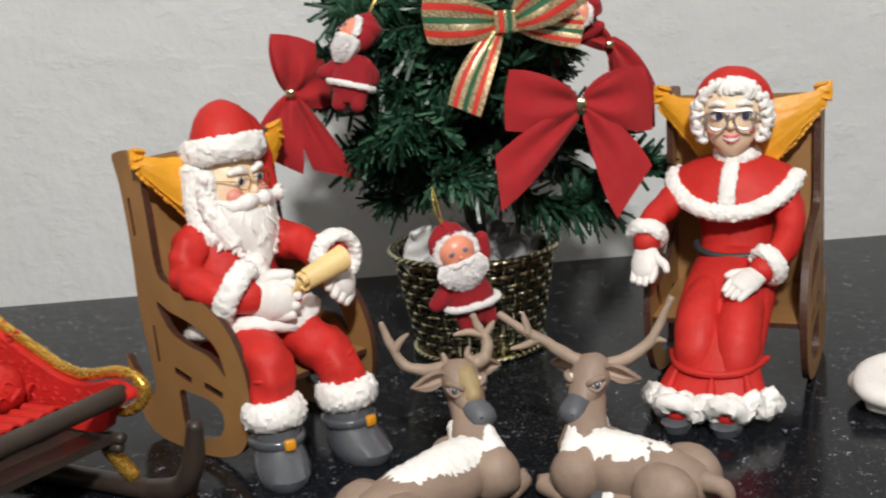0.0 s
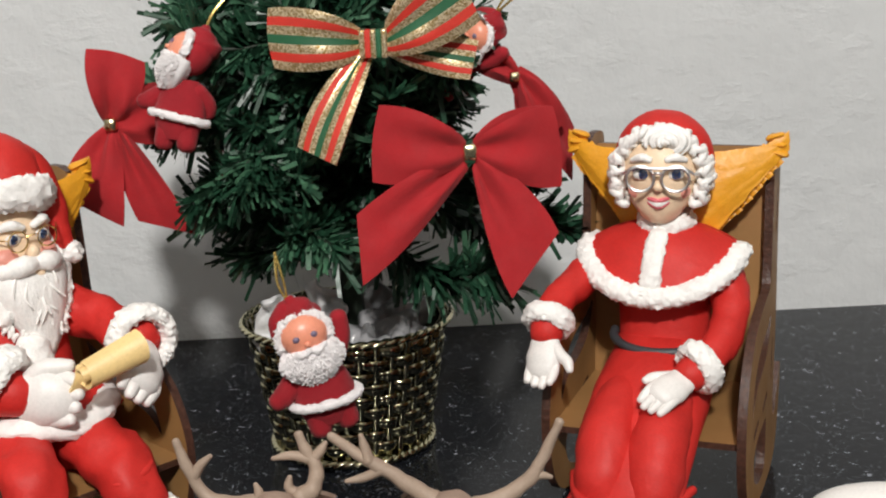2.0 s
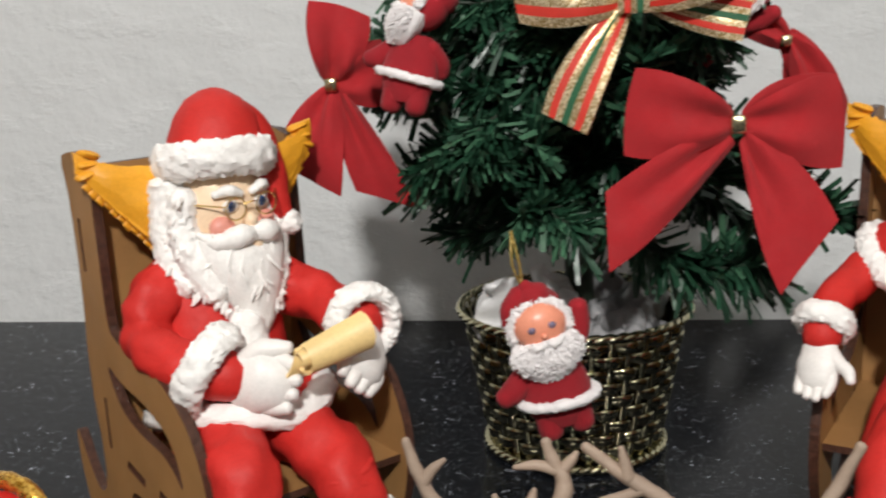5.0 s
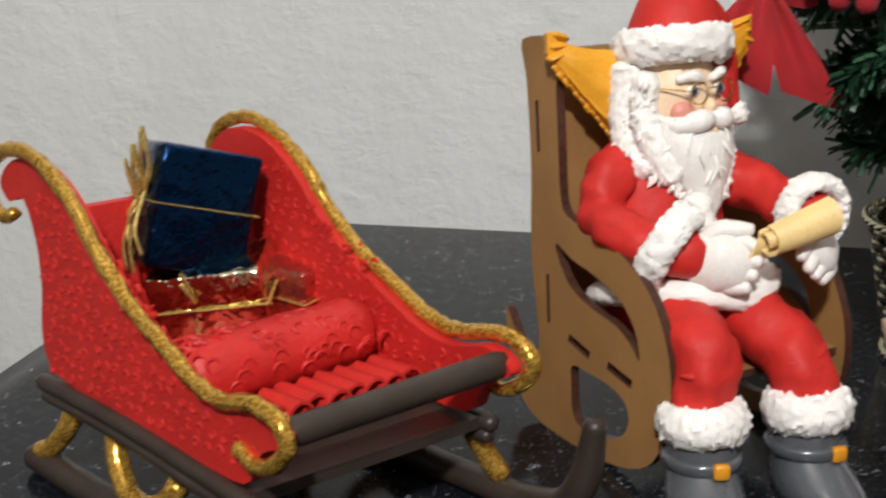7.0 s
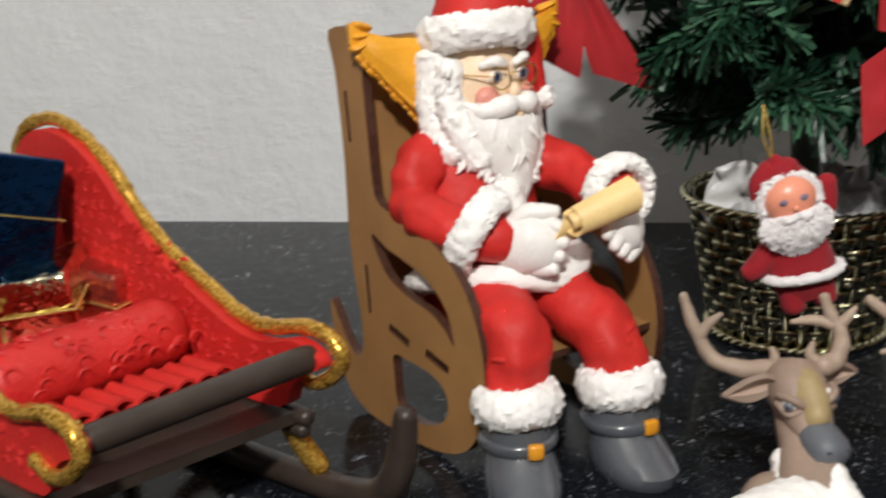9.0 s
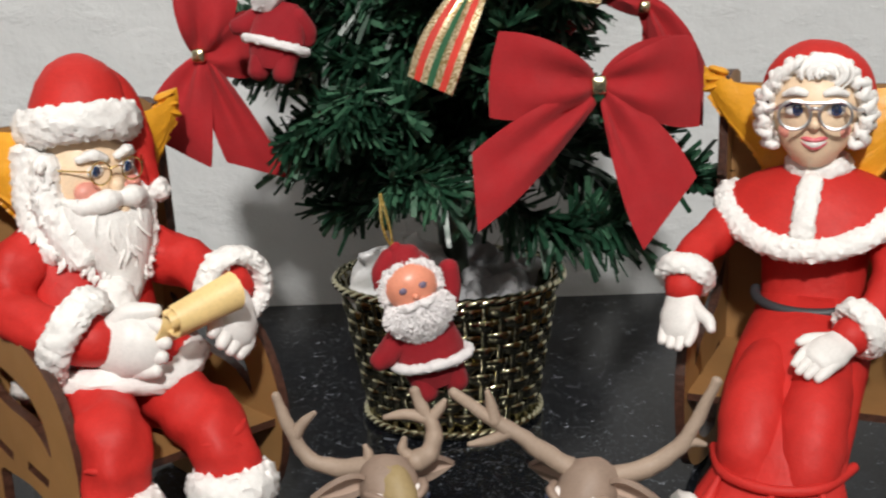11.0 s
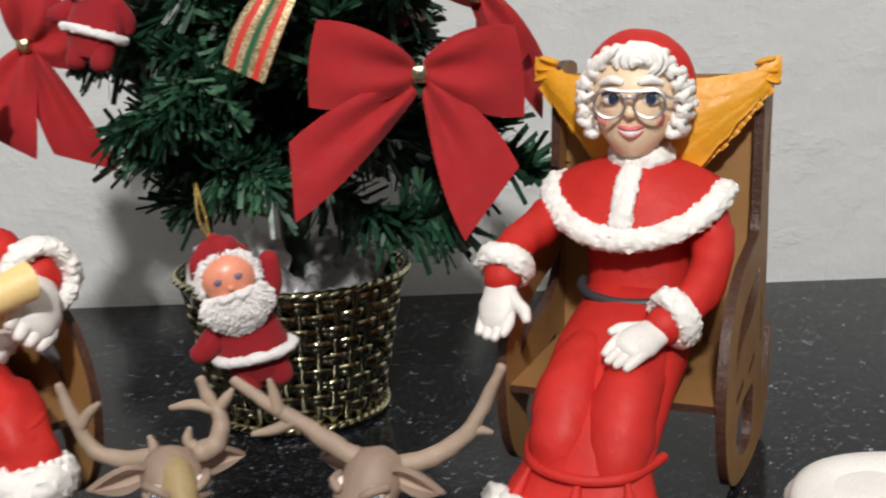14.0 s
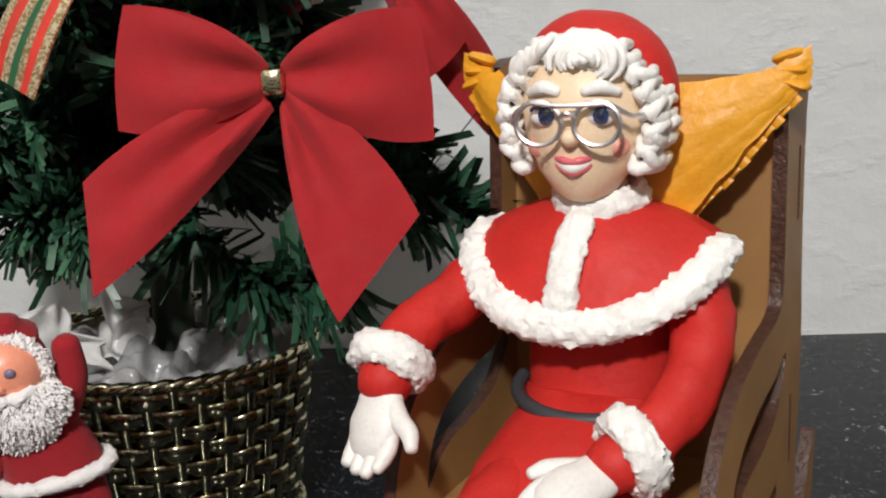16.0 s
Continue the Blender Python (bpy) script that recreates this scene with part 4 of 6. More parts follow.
    # open smile: upper lip, teeth, fuller lower lip
    g.tube([hp(-0.0066, 0.0142, -0.0076), hp(-0.0025, 0.0172, -0.0084), hp(0, 0.0178, -0.0088), hp(0.0025, 0.0172, -0.0084), hp(0.0066, 0.0142, -0.0076)], [0.0005, 0.0011, 0.0009, 0.0011, 0.0005], lip, 8, 6)
    g.tube([hp(-0.0050, 0.0150, -0.0090), hp(0, 0.0174, -0.0106), hp(0.0050, 0.0150, -0.0090)], [0.0008, 0.0015, 0.0008], glove, 10, 6)
    g.tube([hp(-0.0062, 0.0142, -0.0084), hp(-0.0030, 0.0164, -0.0108), hp(0, 0.0170, -0.0116), hp(0.0030, 0.0164, -0.0108), hp(0.0062, 0.0142, -0.0084)], [0.0005, 0.0010, 0.0014, 0.0010, 0.0005], lip, 8, 6)
    glasses(g, hp(-0.0078, 0.0212, 0.0018), hp(0.0078, 0.0212, 0.0018), 0.0062, 0.00072, wire, (0, -1, 0))
    g.tube([hp(-0.0100, 0.0212, 0.0074), hp(-0.0030, 0.0218, 0.0066), hp(0.0030, 0.0218, 0.0066), hp(0.0110, 0.0210, 0.0070)], 0.0007, wire, 6, 5)
    for sg in (-1, 1):
        g.tube([hp(sg * 0.0110, 0.0210, 0.0070), hp(sg * 0.0150, 0.0180, 0.0040), hp(sg * 0.0166, 0.0150, 0.0030), hp(sg * 0.0205, 0.0080, 0.0030)], 0.0007, wire, 6, 4)
    # wavy locks round the face: thick crimped ropes laid side by side
    for row in range(2):
        for k in range(34):
            t = -0.62 + (math.pi + 1.24) * k / 33
            if row and math.sin(t) > 0.35:
                continue
            rad = 0.0205 + 0.0012 * row + 0.0006 * math.sin(k * 2.3)
            c = hp(math.cos(t) * rad * 0.97, 0.0065 - 0.0065 * row + 0.0035 * max(0.0, math.sin(t)), 0.0010 + math.sin(t) * rad)
            out = V((math.cos(t), 0, math.sin(t)))
            tan = V((-math.sin(t), 0, math.cos(t)))
            a = 0.0028 + 0.0007 * math.sin(k * 1.7 + row)
            z = 0.0016 * (1 if k % 2 else -1)
            g.tube([c - out * a - tan * z + V((0, 0.001, 0)), c - out * a * 0.2 + tan * z + V((0, -0.0038, 0)), c + out * a * 0.7 - tan * z * 0.5 + V((0, -0.0012, 0)), c + out * a * 0.8 + V((0, 0.0045, 0))], [0.0012, 0.0018, 0.0019, 0.0015], hair, 10, 4)
    # one large swept curl over the forehead, its strands nested
    for j in range(6):
        rad = 0.0010 + 0.0017 * j
        pts = []
        for k in range(9):
            t = radians(235 - (33 - 1.5 * (j % 3)) * k - 9 * j)
            pts.append(hp(0.0030 + math.cos(t) * rad * 1.10 + 0.0004 * math.sin(j * 2.7), 0.0180 - 0.0005 * j + 0.0006 * math.sin(j * 1.9 + k) - 0.0030 * max(0.0, math.sin(t)) * rad / 0.0094, 0.0174 + math.sin(t) * rad * 0.74))
        w = 1.0 + 0.25 * math.sin(j * 2.1)
        g.tube(pts, [q * w for q in (0.0006, 0.0010, 0.0013, 0.0014, 0.0014, 0.0014, 0.0013, 0.0010, 0.0005)], hair, 10, 4)
    g.ball(hp(0.0030, 0.0122, 0.0180), (0.0105, 0.0036, 0.0070), hair, seg=20, rings=12)
    for k in range(5):
        x = -0.0078 - k * 0.0021
        g.tube([hp(x + 0.0022, 0.0140, 0.0236 - 0.0010 * k), hp(x, 0.0160 - 0.0008 * k, 0.0212 - 0.0016 * k), hp(x - 0.0022, 0.0140 - 0.0010 * k, 0.0178 - 0.0022 * k)], [0.0010, 0.0015, 0.0009], hair, 8, 4)
    # ear pearls
    for sg in (-1, 1):
        g.ball(hp(sg * 0.0190, 0.0095, -0.0040), 0.0020, pearl, seg=12, rings=8)
        g.ball(hp(0.001, -0.0065, 0.0062), (0.0232, 0.0175, 0.0232), red, seg=30, rings=18, lump=0.0008, freq=90)
    turn = Euler((0, 0, radians(8))).to_matrix()
    base = len(body.v)
    body.v += [V((0.0025, -0.0320, 0.1525)) + turn @ (p - hy) * 0.97 for p in g.v]
    body.f += [tuple(i + base for i in q) for q in g.f]
    body.m += g.m
    body.v = [p + V((-0.0035, 0, 0)) for p in body.v]
    ob = body.make("seated_figurine", [RED, WHITE, GLOVE, HAIR, SKIN, LIP, EYE, BOOT, BELT, WIRE, PEARL, CHEEK, BLUEEYE], at=HER)
    tagged(ob, "white-haired clay lady figurine in long red fur-trimmed dress", "figurine", "seated figurines")


bearded_figurine()
lady_figurine()


# ---------------------------------------------------------------- woven pot and tree
POT_H, POT_T, POT_B = 0.0725, 0.0545, 0.0415


def pot():
    top = thing("plant_pot", pose(0, 0, 0), "gold plastic basket-weave pot standing on the granite", "pot")
    posts, rows = 36, 9
    pitch = (POT_H - 0.0125) / rows

    def wall_at(z):
        return POT_B + (POT_T - POT_B) * z / POT_H - 0.0018

    # lining behind the weave
    g = Geo()
    na = 72
    prof = [(wall_at(0.004) - 0.0020, 0.004), (wall_at(POT_H - 0.004) - 0.0020, POT_H - 0.004), (wall_at(POT_H - 0.004) - 0.0028, POT_H - 0.004), (wall_at(0.005) - 0.0028, 0.0050), (0.0, 0.0050)]
    g.grid([[V((math.cos(2 * math.pi * k / na) * r, math.sin(2 * math.pi * k / na) * r, z)) for k in range(na)] for r, z in prof], 0, closed=True)
    g.make("lining", [GOLDFOIL], top)
    for k in range(posts):
        a = 2 * math.pi * k / posts
        c, t = V((math.cos(a), math.sin(a), 0)), V((-math.sin(a), math.cos(a), 0))
        g = Geo()
        g.loft([(c * wall_at(z) + V((0, 0, z)), t * 0.0017, c * 0.0006) for z in (0.004, 0.02, 0.04, 0.055, POT_H - 0.004)], 0, 8, power=3.0)
        g.make("weave_post", [GOLDFOIL], top)
    # flat strands, each passing in front of every second post
    for i in range(rows):
        g = Geo()
        z0 = 0.0068 + pitch * (i + 0.5)
        ring, n = [], posts * 8
        for k in range(n + 1):
            a = 2 * math.pi * (k % n) / n
            w = math.cos(math.pi * ((k % n) / 8.0 + i))
            w = math.copysign(abs(w) ** 0.55, w)
            c = V((math.cos(a), math.sin(a), 0))
            r0 = wall_at(z0) + 0.0011 * w
            tight = 0.90 + 0.10 * w + 0.05 * noise.noise(V((k * 0.21, i * 3.1, 0)))
            row = []
            for m in range(12):
                t = 2 * math.pi * m / 12
                x, y = math.cos(t), math.sin(t)
                h = math.copysign(abs(y) ** 0.7, y) * 0.0030 * tight
                zz = z0 + h + 0.0003 * noise.noise(V((k * 0.05, i * 2.0, 4)))
                row.append(c * (r0 + x * 0.0008 + (POT_T - POT_B) / POT_H * h) + V((0, 0, zz)))
            ring.append(row)
        g.grid(ring, 0, closed=True)
        g.make("weave_strand", [GOLDFOIL], top)
    for name, z, r, t in (("rim", POT_H - 0.003, POT_T, 0.0022), ("base_ring", 0.0030, POT_B + 0.0008, 0.0024)):
        g = Geo()
        for off in (0.0, math.pi):
            line = []
            for k in range(121):
                a = 2 * math.pi * k / 120
                w = a * 26 + off
                line.append(V((math.cos(a) * (r + math.cos(w) * t * 0.32), math.sin(a) * (r + math.cos(w) * t * 0.32), z + math.sin(w) * t * 0.32)))
            g.tube(line, t * 0.72, 0, 8, 2, round_ends=False)
        g.make(name, [GOLDFOIL], top)
    # crumpled wrap inside, in wads whose grey stands in for shade
    wrap = thing("crumpled_wrap", pose(0, 0, 0), "crumpled white plastic wrap filling the gold pot", "wrapping")
    rnd = random.Random(4)
    wads = [((math.cos(a) * 0.031, math.sin(a) * 0.031, 0.0545 + 0.004 * rnd.random()), 0.0130) for a in [2 * math.pi * k / 11 for k in range(11)]]
    wads += [((0.016, -0.006, 0.060), 0.012), ((0.030, 0.012, 0.066), 0.011), ((0.014, 0.030, 0.066), 0.012), ((0.0, -0.02, 0.055), 0.017), ((-0.012, 0.010, 0.056), 0.014)]
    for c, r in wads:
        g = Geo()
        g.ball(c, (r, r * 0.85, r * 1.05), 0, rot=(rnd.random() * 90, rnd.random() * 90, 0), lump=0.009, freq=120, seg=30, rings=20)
        g.make("wad", [WRAPSHADE], wrap)
    for x0, y0, wide, tall in ((-0.026, -0.030, 0.034, 0.031), (-0.010, -0.014, 0.022, 0.034)):
        g = Geo()
        rows = []
        for i in range(17):
            t = i / 16
            row = []
            for k in range(23):
                u = k / 22 - 0.5
                p = V((x0 + u * wide, y0 - u * 0.010, 0.060 + tall * t * (1 - 0.6 * abs(u + 0.15))))
                q = p * 110
                row.append(p + V((noise.noise(q), noise.noise(q + V((9, 0, 0))) * 1.4, noise.noise(q + V((0, 9, 0))) * 0.8)) * 0.0075)
            rows.append(row)
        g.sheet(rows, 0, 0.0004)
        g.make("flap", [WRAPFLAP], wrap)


def tree():
    top = thing("artificial_tree", pose(0, 0, 0.0), "small green artificial fir tree standing in the gold pot", "tree")
    g = Geo()
    g.tube([(0.003, 0, 0.030), (0.002, 0.001, 0.15), (0.0, 0.0, 0.28), (0, 0, 0.40)], [0.0078, 0.0070, 0.005, 0.003], 0, 14, 8, lump=0.0014, freq=160)
    g.make("trunk", [TWIG], top)
    rnd = random.Random(11)
    kinds = []
    for kind in range(9):
        # a curved branch along +x, length 0.1, thick with flat needles
        g = Geo()
        bow, rise = 0.030 * math.sin(kind * 2.1), 0.022 * math.cos(kind * 1.3)
        stem = [V((0, 0, 0)), V((0.032, bow * 0.5, rise * 0.7)), V((0.066, bow * 0.9, rise * 0.8)), V((0.095, bow * 0.7, rise * 0.2 - 0.004))]
        g.tube(stem, [0.0014, 0.0012, 0.0009, 0.0005], 2, 6, 4)
        for n in range(360):
            t = (rnd.random() ** 0.7) * 0.97 + 0.03
            u = t * 3
            i = min(int(u), 2)
            o = stem[i].lerp(stem[i + 1], u - i)
            ph = rnd.random() * 2 * math.pi
            ax = (stem[i + 1] - stem[i]).normalized()
            rad = ax.cross(V((math.cos(ph), math.sin(ph) * 0.3, math.sin(ph)))).normalized()
            d = (ax * (0.5 + 1.3 * rnd.random()) + rad + V((0, 0, -0.25))).normalized()
            L = 0.011 + 0.013 * rnd.random()
            w = d.cross(V((rnd.random() - 0.5, rnd.random() - 0.5, rnd.random() - 0.5))).normalized() * (0.0008 + 0.0011 * rnd.random())
            bend = V((rnd.random() - 0.5, rnd.random() - 0.5, rnd.random() - 0.7)) * 0.6 * L
            mid, tip = o + d * L * 0.55 + bend * 0.3, o + d * L + bend
            mat = 1 if rnd.random() < 0.28 else 0
            b = len(g.v)
            g.v += [o - w * 0.7, o + w * 0.7, mid + w, mid - w, tip + w * 0.8, tip - w * 0.8]
            g.f += [(b, b + 1, b + 2, b + 3), (b + 3, b + 2, b + 4, b + 5)]
            g.m += [mat, mat]
        me = bpy.data.meshes.new("branch")
        me.from_pydata([tuple(p) for p in g.v], [], g.f)
        for m in (NEEDLE, NEEDLE_LIGHT, TWIG):
            me.materials.append(m)
        me.polygons.foreach_set("material_index", g.m)
        kinds.append(me)
    count = 0
    for level in range(13):
        z = 0.139 + level * 0.0215
        reach = 0.103 * (1 - (z - 0.10) / 0.40) + 0.004
        n = max(7, int(18 - level * 0.8))
        for k in range(n):
            a = 2 * math.pi * (k + 0.5 * (level % 2) + 0.5 * (rnd.random() - 0.5)) / n
            front = max(0.0, -math.sin(a))
            droop = (10 if level < 2 else (2 if level < 4 else -10)) - 4 * front
            tilt = droop + 22 * (rnd.random() - 0.5)
            L = reach * (0.84 + 0.24 * rnd.random()) * (1 - 0.30 * front ** 1.3) * (1.0 + ((-0.30 if math.sin(a) > -0.45 else 0.05) if z > 0.155 else 0.20) * max(0.0, math.cos(a)) + (0.20 if z > 0.20 else (-0.14 if math.sin(a) < 0.05 or level == 0 else (0.02 if level == 1 else 0.36))) * max(0.0, -math.cos(a)))
            ob = new("branch", kinds[count % 9])
            ob.parent = top
            ob.matrix_basis = Matrix.Translation((0.003, 0.0, z + 0.012 * (rnd.random() - 0.5))) @ Matrix.Rotation(a, 4, "Z") @ Matrix.Rotation(radians(tilt), 4, "Y") @ Matrix.Rotation(rnd.random() * 6.28, 4, "X") @ Matrix.Diagonal((L / 0.1, 0.5 + 5 * L, 0.5 + 5 * L, 1))
            count += 1
    # short inner twigs that close the middle
    for k in range(46):
        a, z = rnd.random() * 6.283, 0.148 + rnd.random() * 0.16
        ob = new("branch", kinds[k % 9])
        ob.parent = top
        L = (0.055 + 0.025 * rnd.random()) * (1 - (z - 0.1) / 0.45)
        ob.matrix_basis = Matrix.Translation((0.003, 0.0, z)) @ Matrix.Rotation(a, 4, "Z") @ Matrix.Rotation(radians(40 - 80 * rnd.random()), 4, "Y") @ Matrix.Diagonal((L / 0.1, 1.0, 1.0, 1))


pot()
tree()


# ---------------------------------------------------------------- bows
def petal(g, k0, k1, a, b, puff, mats, layers=1, crease=0.0036, n=16, m=12, thick=0.00035):
    """A ribbon fanning from the knot edge k0-k1 to the outer edge a-b; two layers make a loop."""
    k0, k1, a, b = V(k0), V(k1), V(a), V(b)
    nor = ((a + b) / 2 - (k0 + k1) / 2).cross(b - a).normalized()
    if nor.y > 0:
        nor = -nor
    for layer in range(layers):
        sgn = 1 if layer == 0 else -1
        rows = []
        for i in range(n + 1):
            u = i / n
            row = []
            for j in range(m + 1):
                v = j / m
                wide = math.sin(math.pi / 2 * u) ** (0.8 if layers == 2 else 0.95)
                mid = ((k0 + k1) / 2).lerp((a + b) / 2, u)
                p = mid + (k1 - k0) * (v - 0.5) * (1 - u) + (b - a) * (v - 0.5) * wide + (mid - (k0 + k1) / 2).normalized() * 0.0016 * math.cos((v - 0.5) * math.pi) * u * (1 if layers == 2 else 0)
                lift = puff * (math.sin(math.pi * u ** 0.8) if layers == 2 else math.sin(math.pi * 0.75 * u))
                fold = crease * math.sin(v * math.pi * 3.2 + 0.6) * (1 - u) * min(1.0, u * 5) + 0.0016 * noise.noise(p * 45 + V((layer * 3, 0, 0))) * u
                p = p + nor * (sgn * lift + fold + (0.0006 * sgn if layers == 2 else 0))
                row.append(p)
            rows.append(row)
        g.sheet(rows, mats, thick)


def knot(bow, c, size, mat):
    g = Geo()
    g.box(c, size, 0, bevel=min(size) * 0.3)
    g.make("knot", [mat], bow)


def red_bow(at, label, spec, knot_size=(0.0064, 0.005, 0.0072)):
    """spec: parts as (name, layers, knot edge, outer edge, puff)."""
    bow = thing("ribbon_bow", at, label, "bow", "bows on the tree")
    for name, layers, k0, k1, a, b, puff in spec:
        g = Geo()
        petal(g, k0, k1, a, b, puff, 0, layers)
        g.make(name, [VELVET], bow)
    knot(bow, (0, -0.0035, 0), knot_size, KNOT)
    return bow


red_bow(pose(0.066, -0.0725, 0.166), "large red velvet bow with gold knot on the tree front", [
    ("loop", 2, (-0.002, 0, 0.0045), (-0.002, 0, -0.0035), (-0.0395, -0.004, 0.0225), (-0.0440, -0.006, -0.0115), 0.0075),
    ("loop", 2, (0.002, 0, 0.0045), (0.002, 0, -0.0035), (0.0385, 0.009, 0.0175), (0.0420, 0.009, -0.0195), 0.0075),
    ("tail", 1, (-0.004, -0.002, -0.001), (-0.001, -0.001, -0.008), (-0.0520, -0.014, -0.0245), (-0.0505, -0.020, -0.0555), 0.006),
    ("tail", 1, (0.001, -0.001, -0.008), (0.004, -0.002, -0.001), (0.0160, -0.014, -0.0660), (0.0385, -0.004, -0.0385), 0.004)])
red_bow(pose(-0.104, -0.033, 0.180), "red velvet bow with gold knot on the tree side", [
    ("loop", 2, (-0.004, 0, 0.001), (0.004, 0, 0.001), (-0.0085, -0.002, 0.036), (0.0165, 0.006, 0.028), 0.006),
    ("loop", 2, (0.001, 0, 0.004), (0.001, 0, -0.004), (0.020, 0.010, 0.018), (0.022, 0.010, -0.010), 0.005),
    ("tail", 1, (-0.004, -0.001, -0.001), (0.002, -0.001, -0.001), (-0.0235, -0.002, -0.0345), (0.0050, -0.008, -0.0485), 0.009),
    ("tail", 1, (0.000, -0.001, -0.001), (0.004, -0.001, -0.001), (0.0085, -0.004, -0.0470), (0.0340, 0.002, -0.0560), 0.005)], (0.006, 0.006, 0.0065))
red_bow(pose(0.090, -0.024, 0.194), "red velvet bow half hidden behind the larger bow", [
    ("loop", 2, (0.002, 0, 0.004), (0.002, 0, -0.004), (-0.017, 0.012, 0.022), (-0.026, 0.012, 0.008), 0.003),
    ("loop", 2, (0.002, 0, 0.003), (0.002, 0, -0.003), (0.0250, 0.004, -0.022), (0.0080, 0.000, -0.036), 0.004),
    ("tail", 1, (0.003, 0, 0.005), (-0.002, 0, -0.004), (0.0300, 0.024, -0.0290), (0.0280, 0.022, -0.0560), 0.003)], (0.005, 0.005, 0.005))


def striped_bow():
    bow = thing("ribbon_bow", pose(0.0245, -0.074, 0.216), "striped red, green and gold glitter ribbon bow", "bow", "bows on the tree")
    mats = [RIBBONGOLD, TRIMRED, TRIMGREEN]
    strip = [0, 0, 1, 1, 0, 0, 2, 2, 0, 0, 1, 1, 0, 0]

    def add(name, k0, k1, a, b, puff, layers):
        g = Geo()
        petal(g, k0, k1, a, b, puff, strip, layers, 0.0010, 16, 14)
        g.make(name, mats, bow)

    add("loop", (-0.005, 0, 0.0065), (-0.005, 0, -0.0055), (-0.0440, -0.004, 0.0170), (-0.0430, -0.004, -0.0090), 0.008, 2)
    add("loop", (0.006, 0, 0.0065), (0.006, 0, -0.0055), (0.0330, 0.000, 0.0330), (0.0480, 0.004, 0.0080), 0.007, 2)
    add("tail", (-0.0065, -0.002, -0.002), (0.0005, -0.001, -0.004), (-0.0325, -0.009, -0.0450), (-0.0150, -0.021, -0.0520), 0.006, 1)
    add("tail", (0.007, -0.001, 0.002), (0.005, -0.001, -0.005), (0.0475, 0.002, -0.0010), (0.0430, 0.000, -0.0180), -0.005, 1)
    g = Geo()
    for k, m in enumerate((0, 1, 0, 2, 0)):
        g.box((-0.004 + k * 0.0024, -0.0045, 0), (0.0026, 0.008, 0.0125), m, bevel=0.0008)
    g.make("knot", mats, bow)


striped_bow()


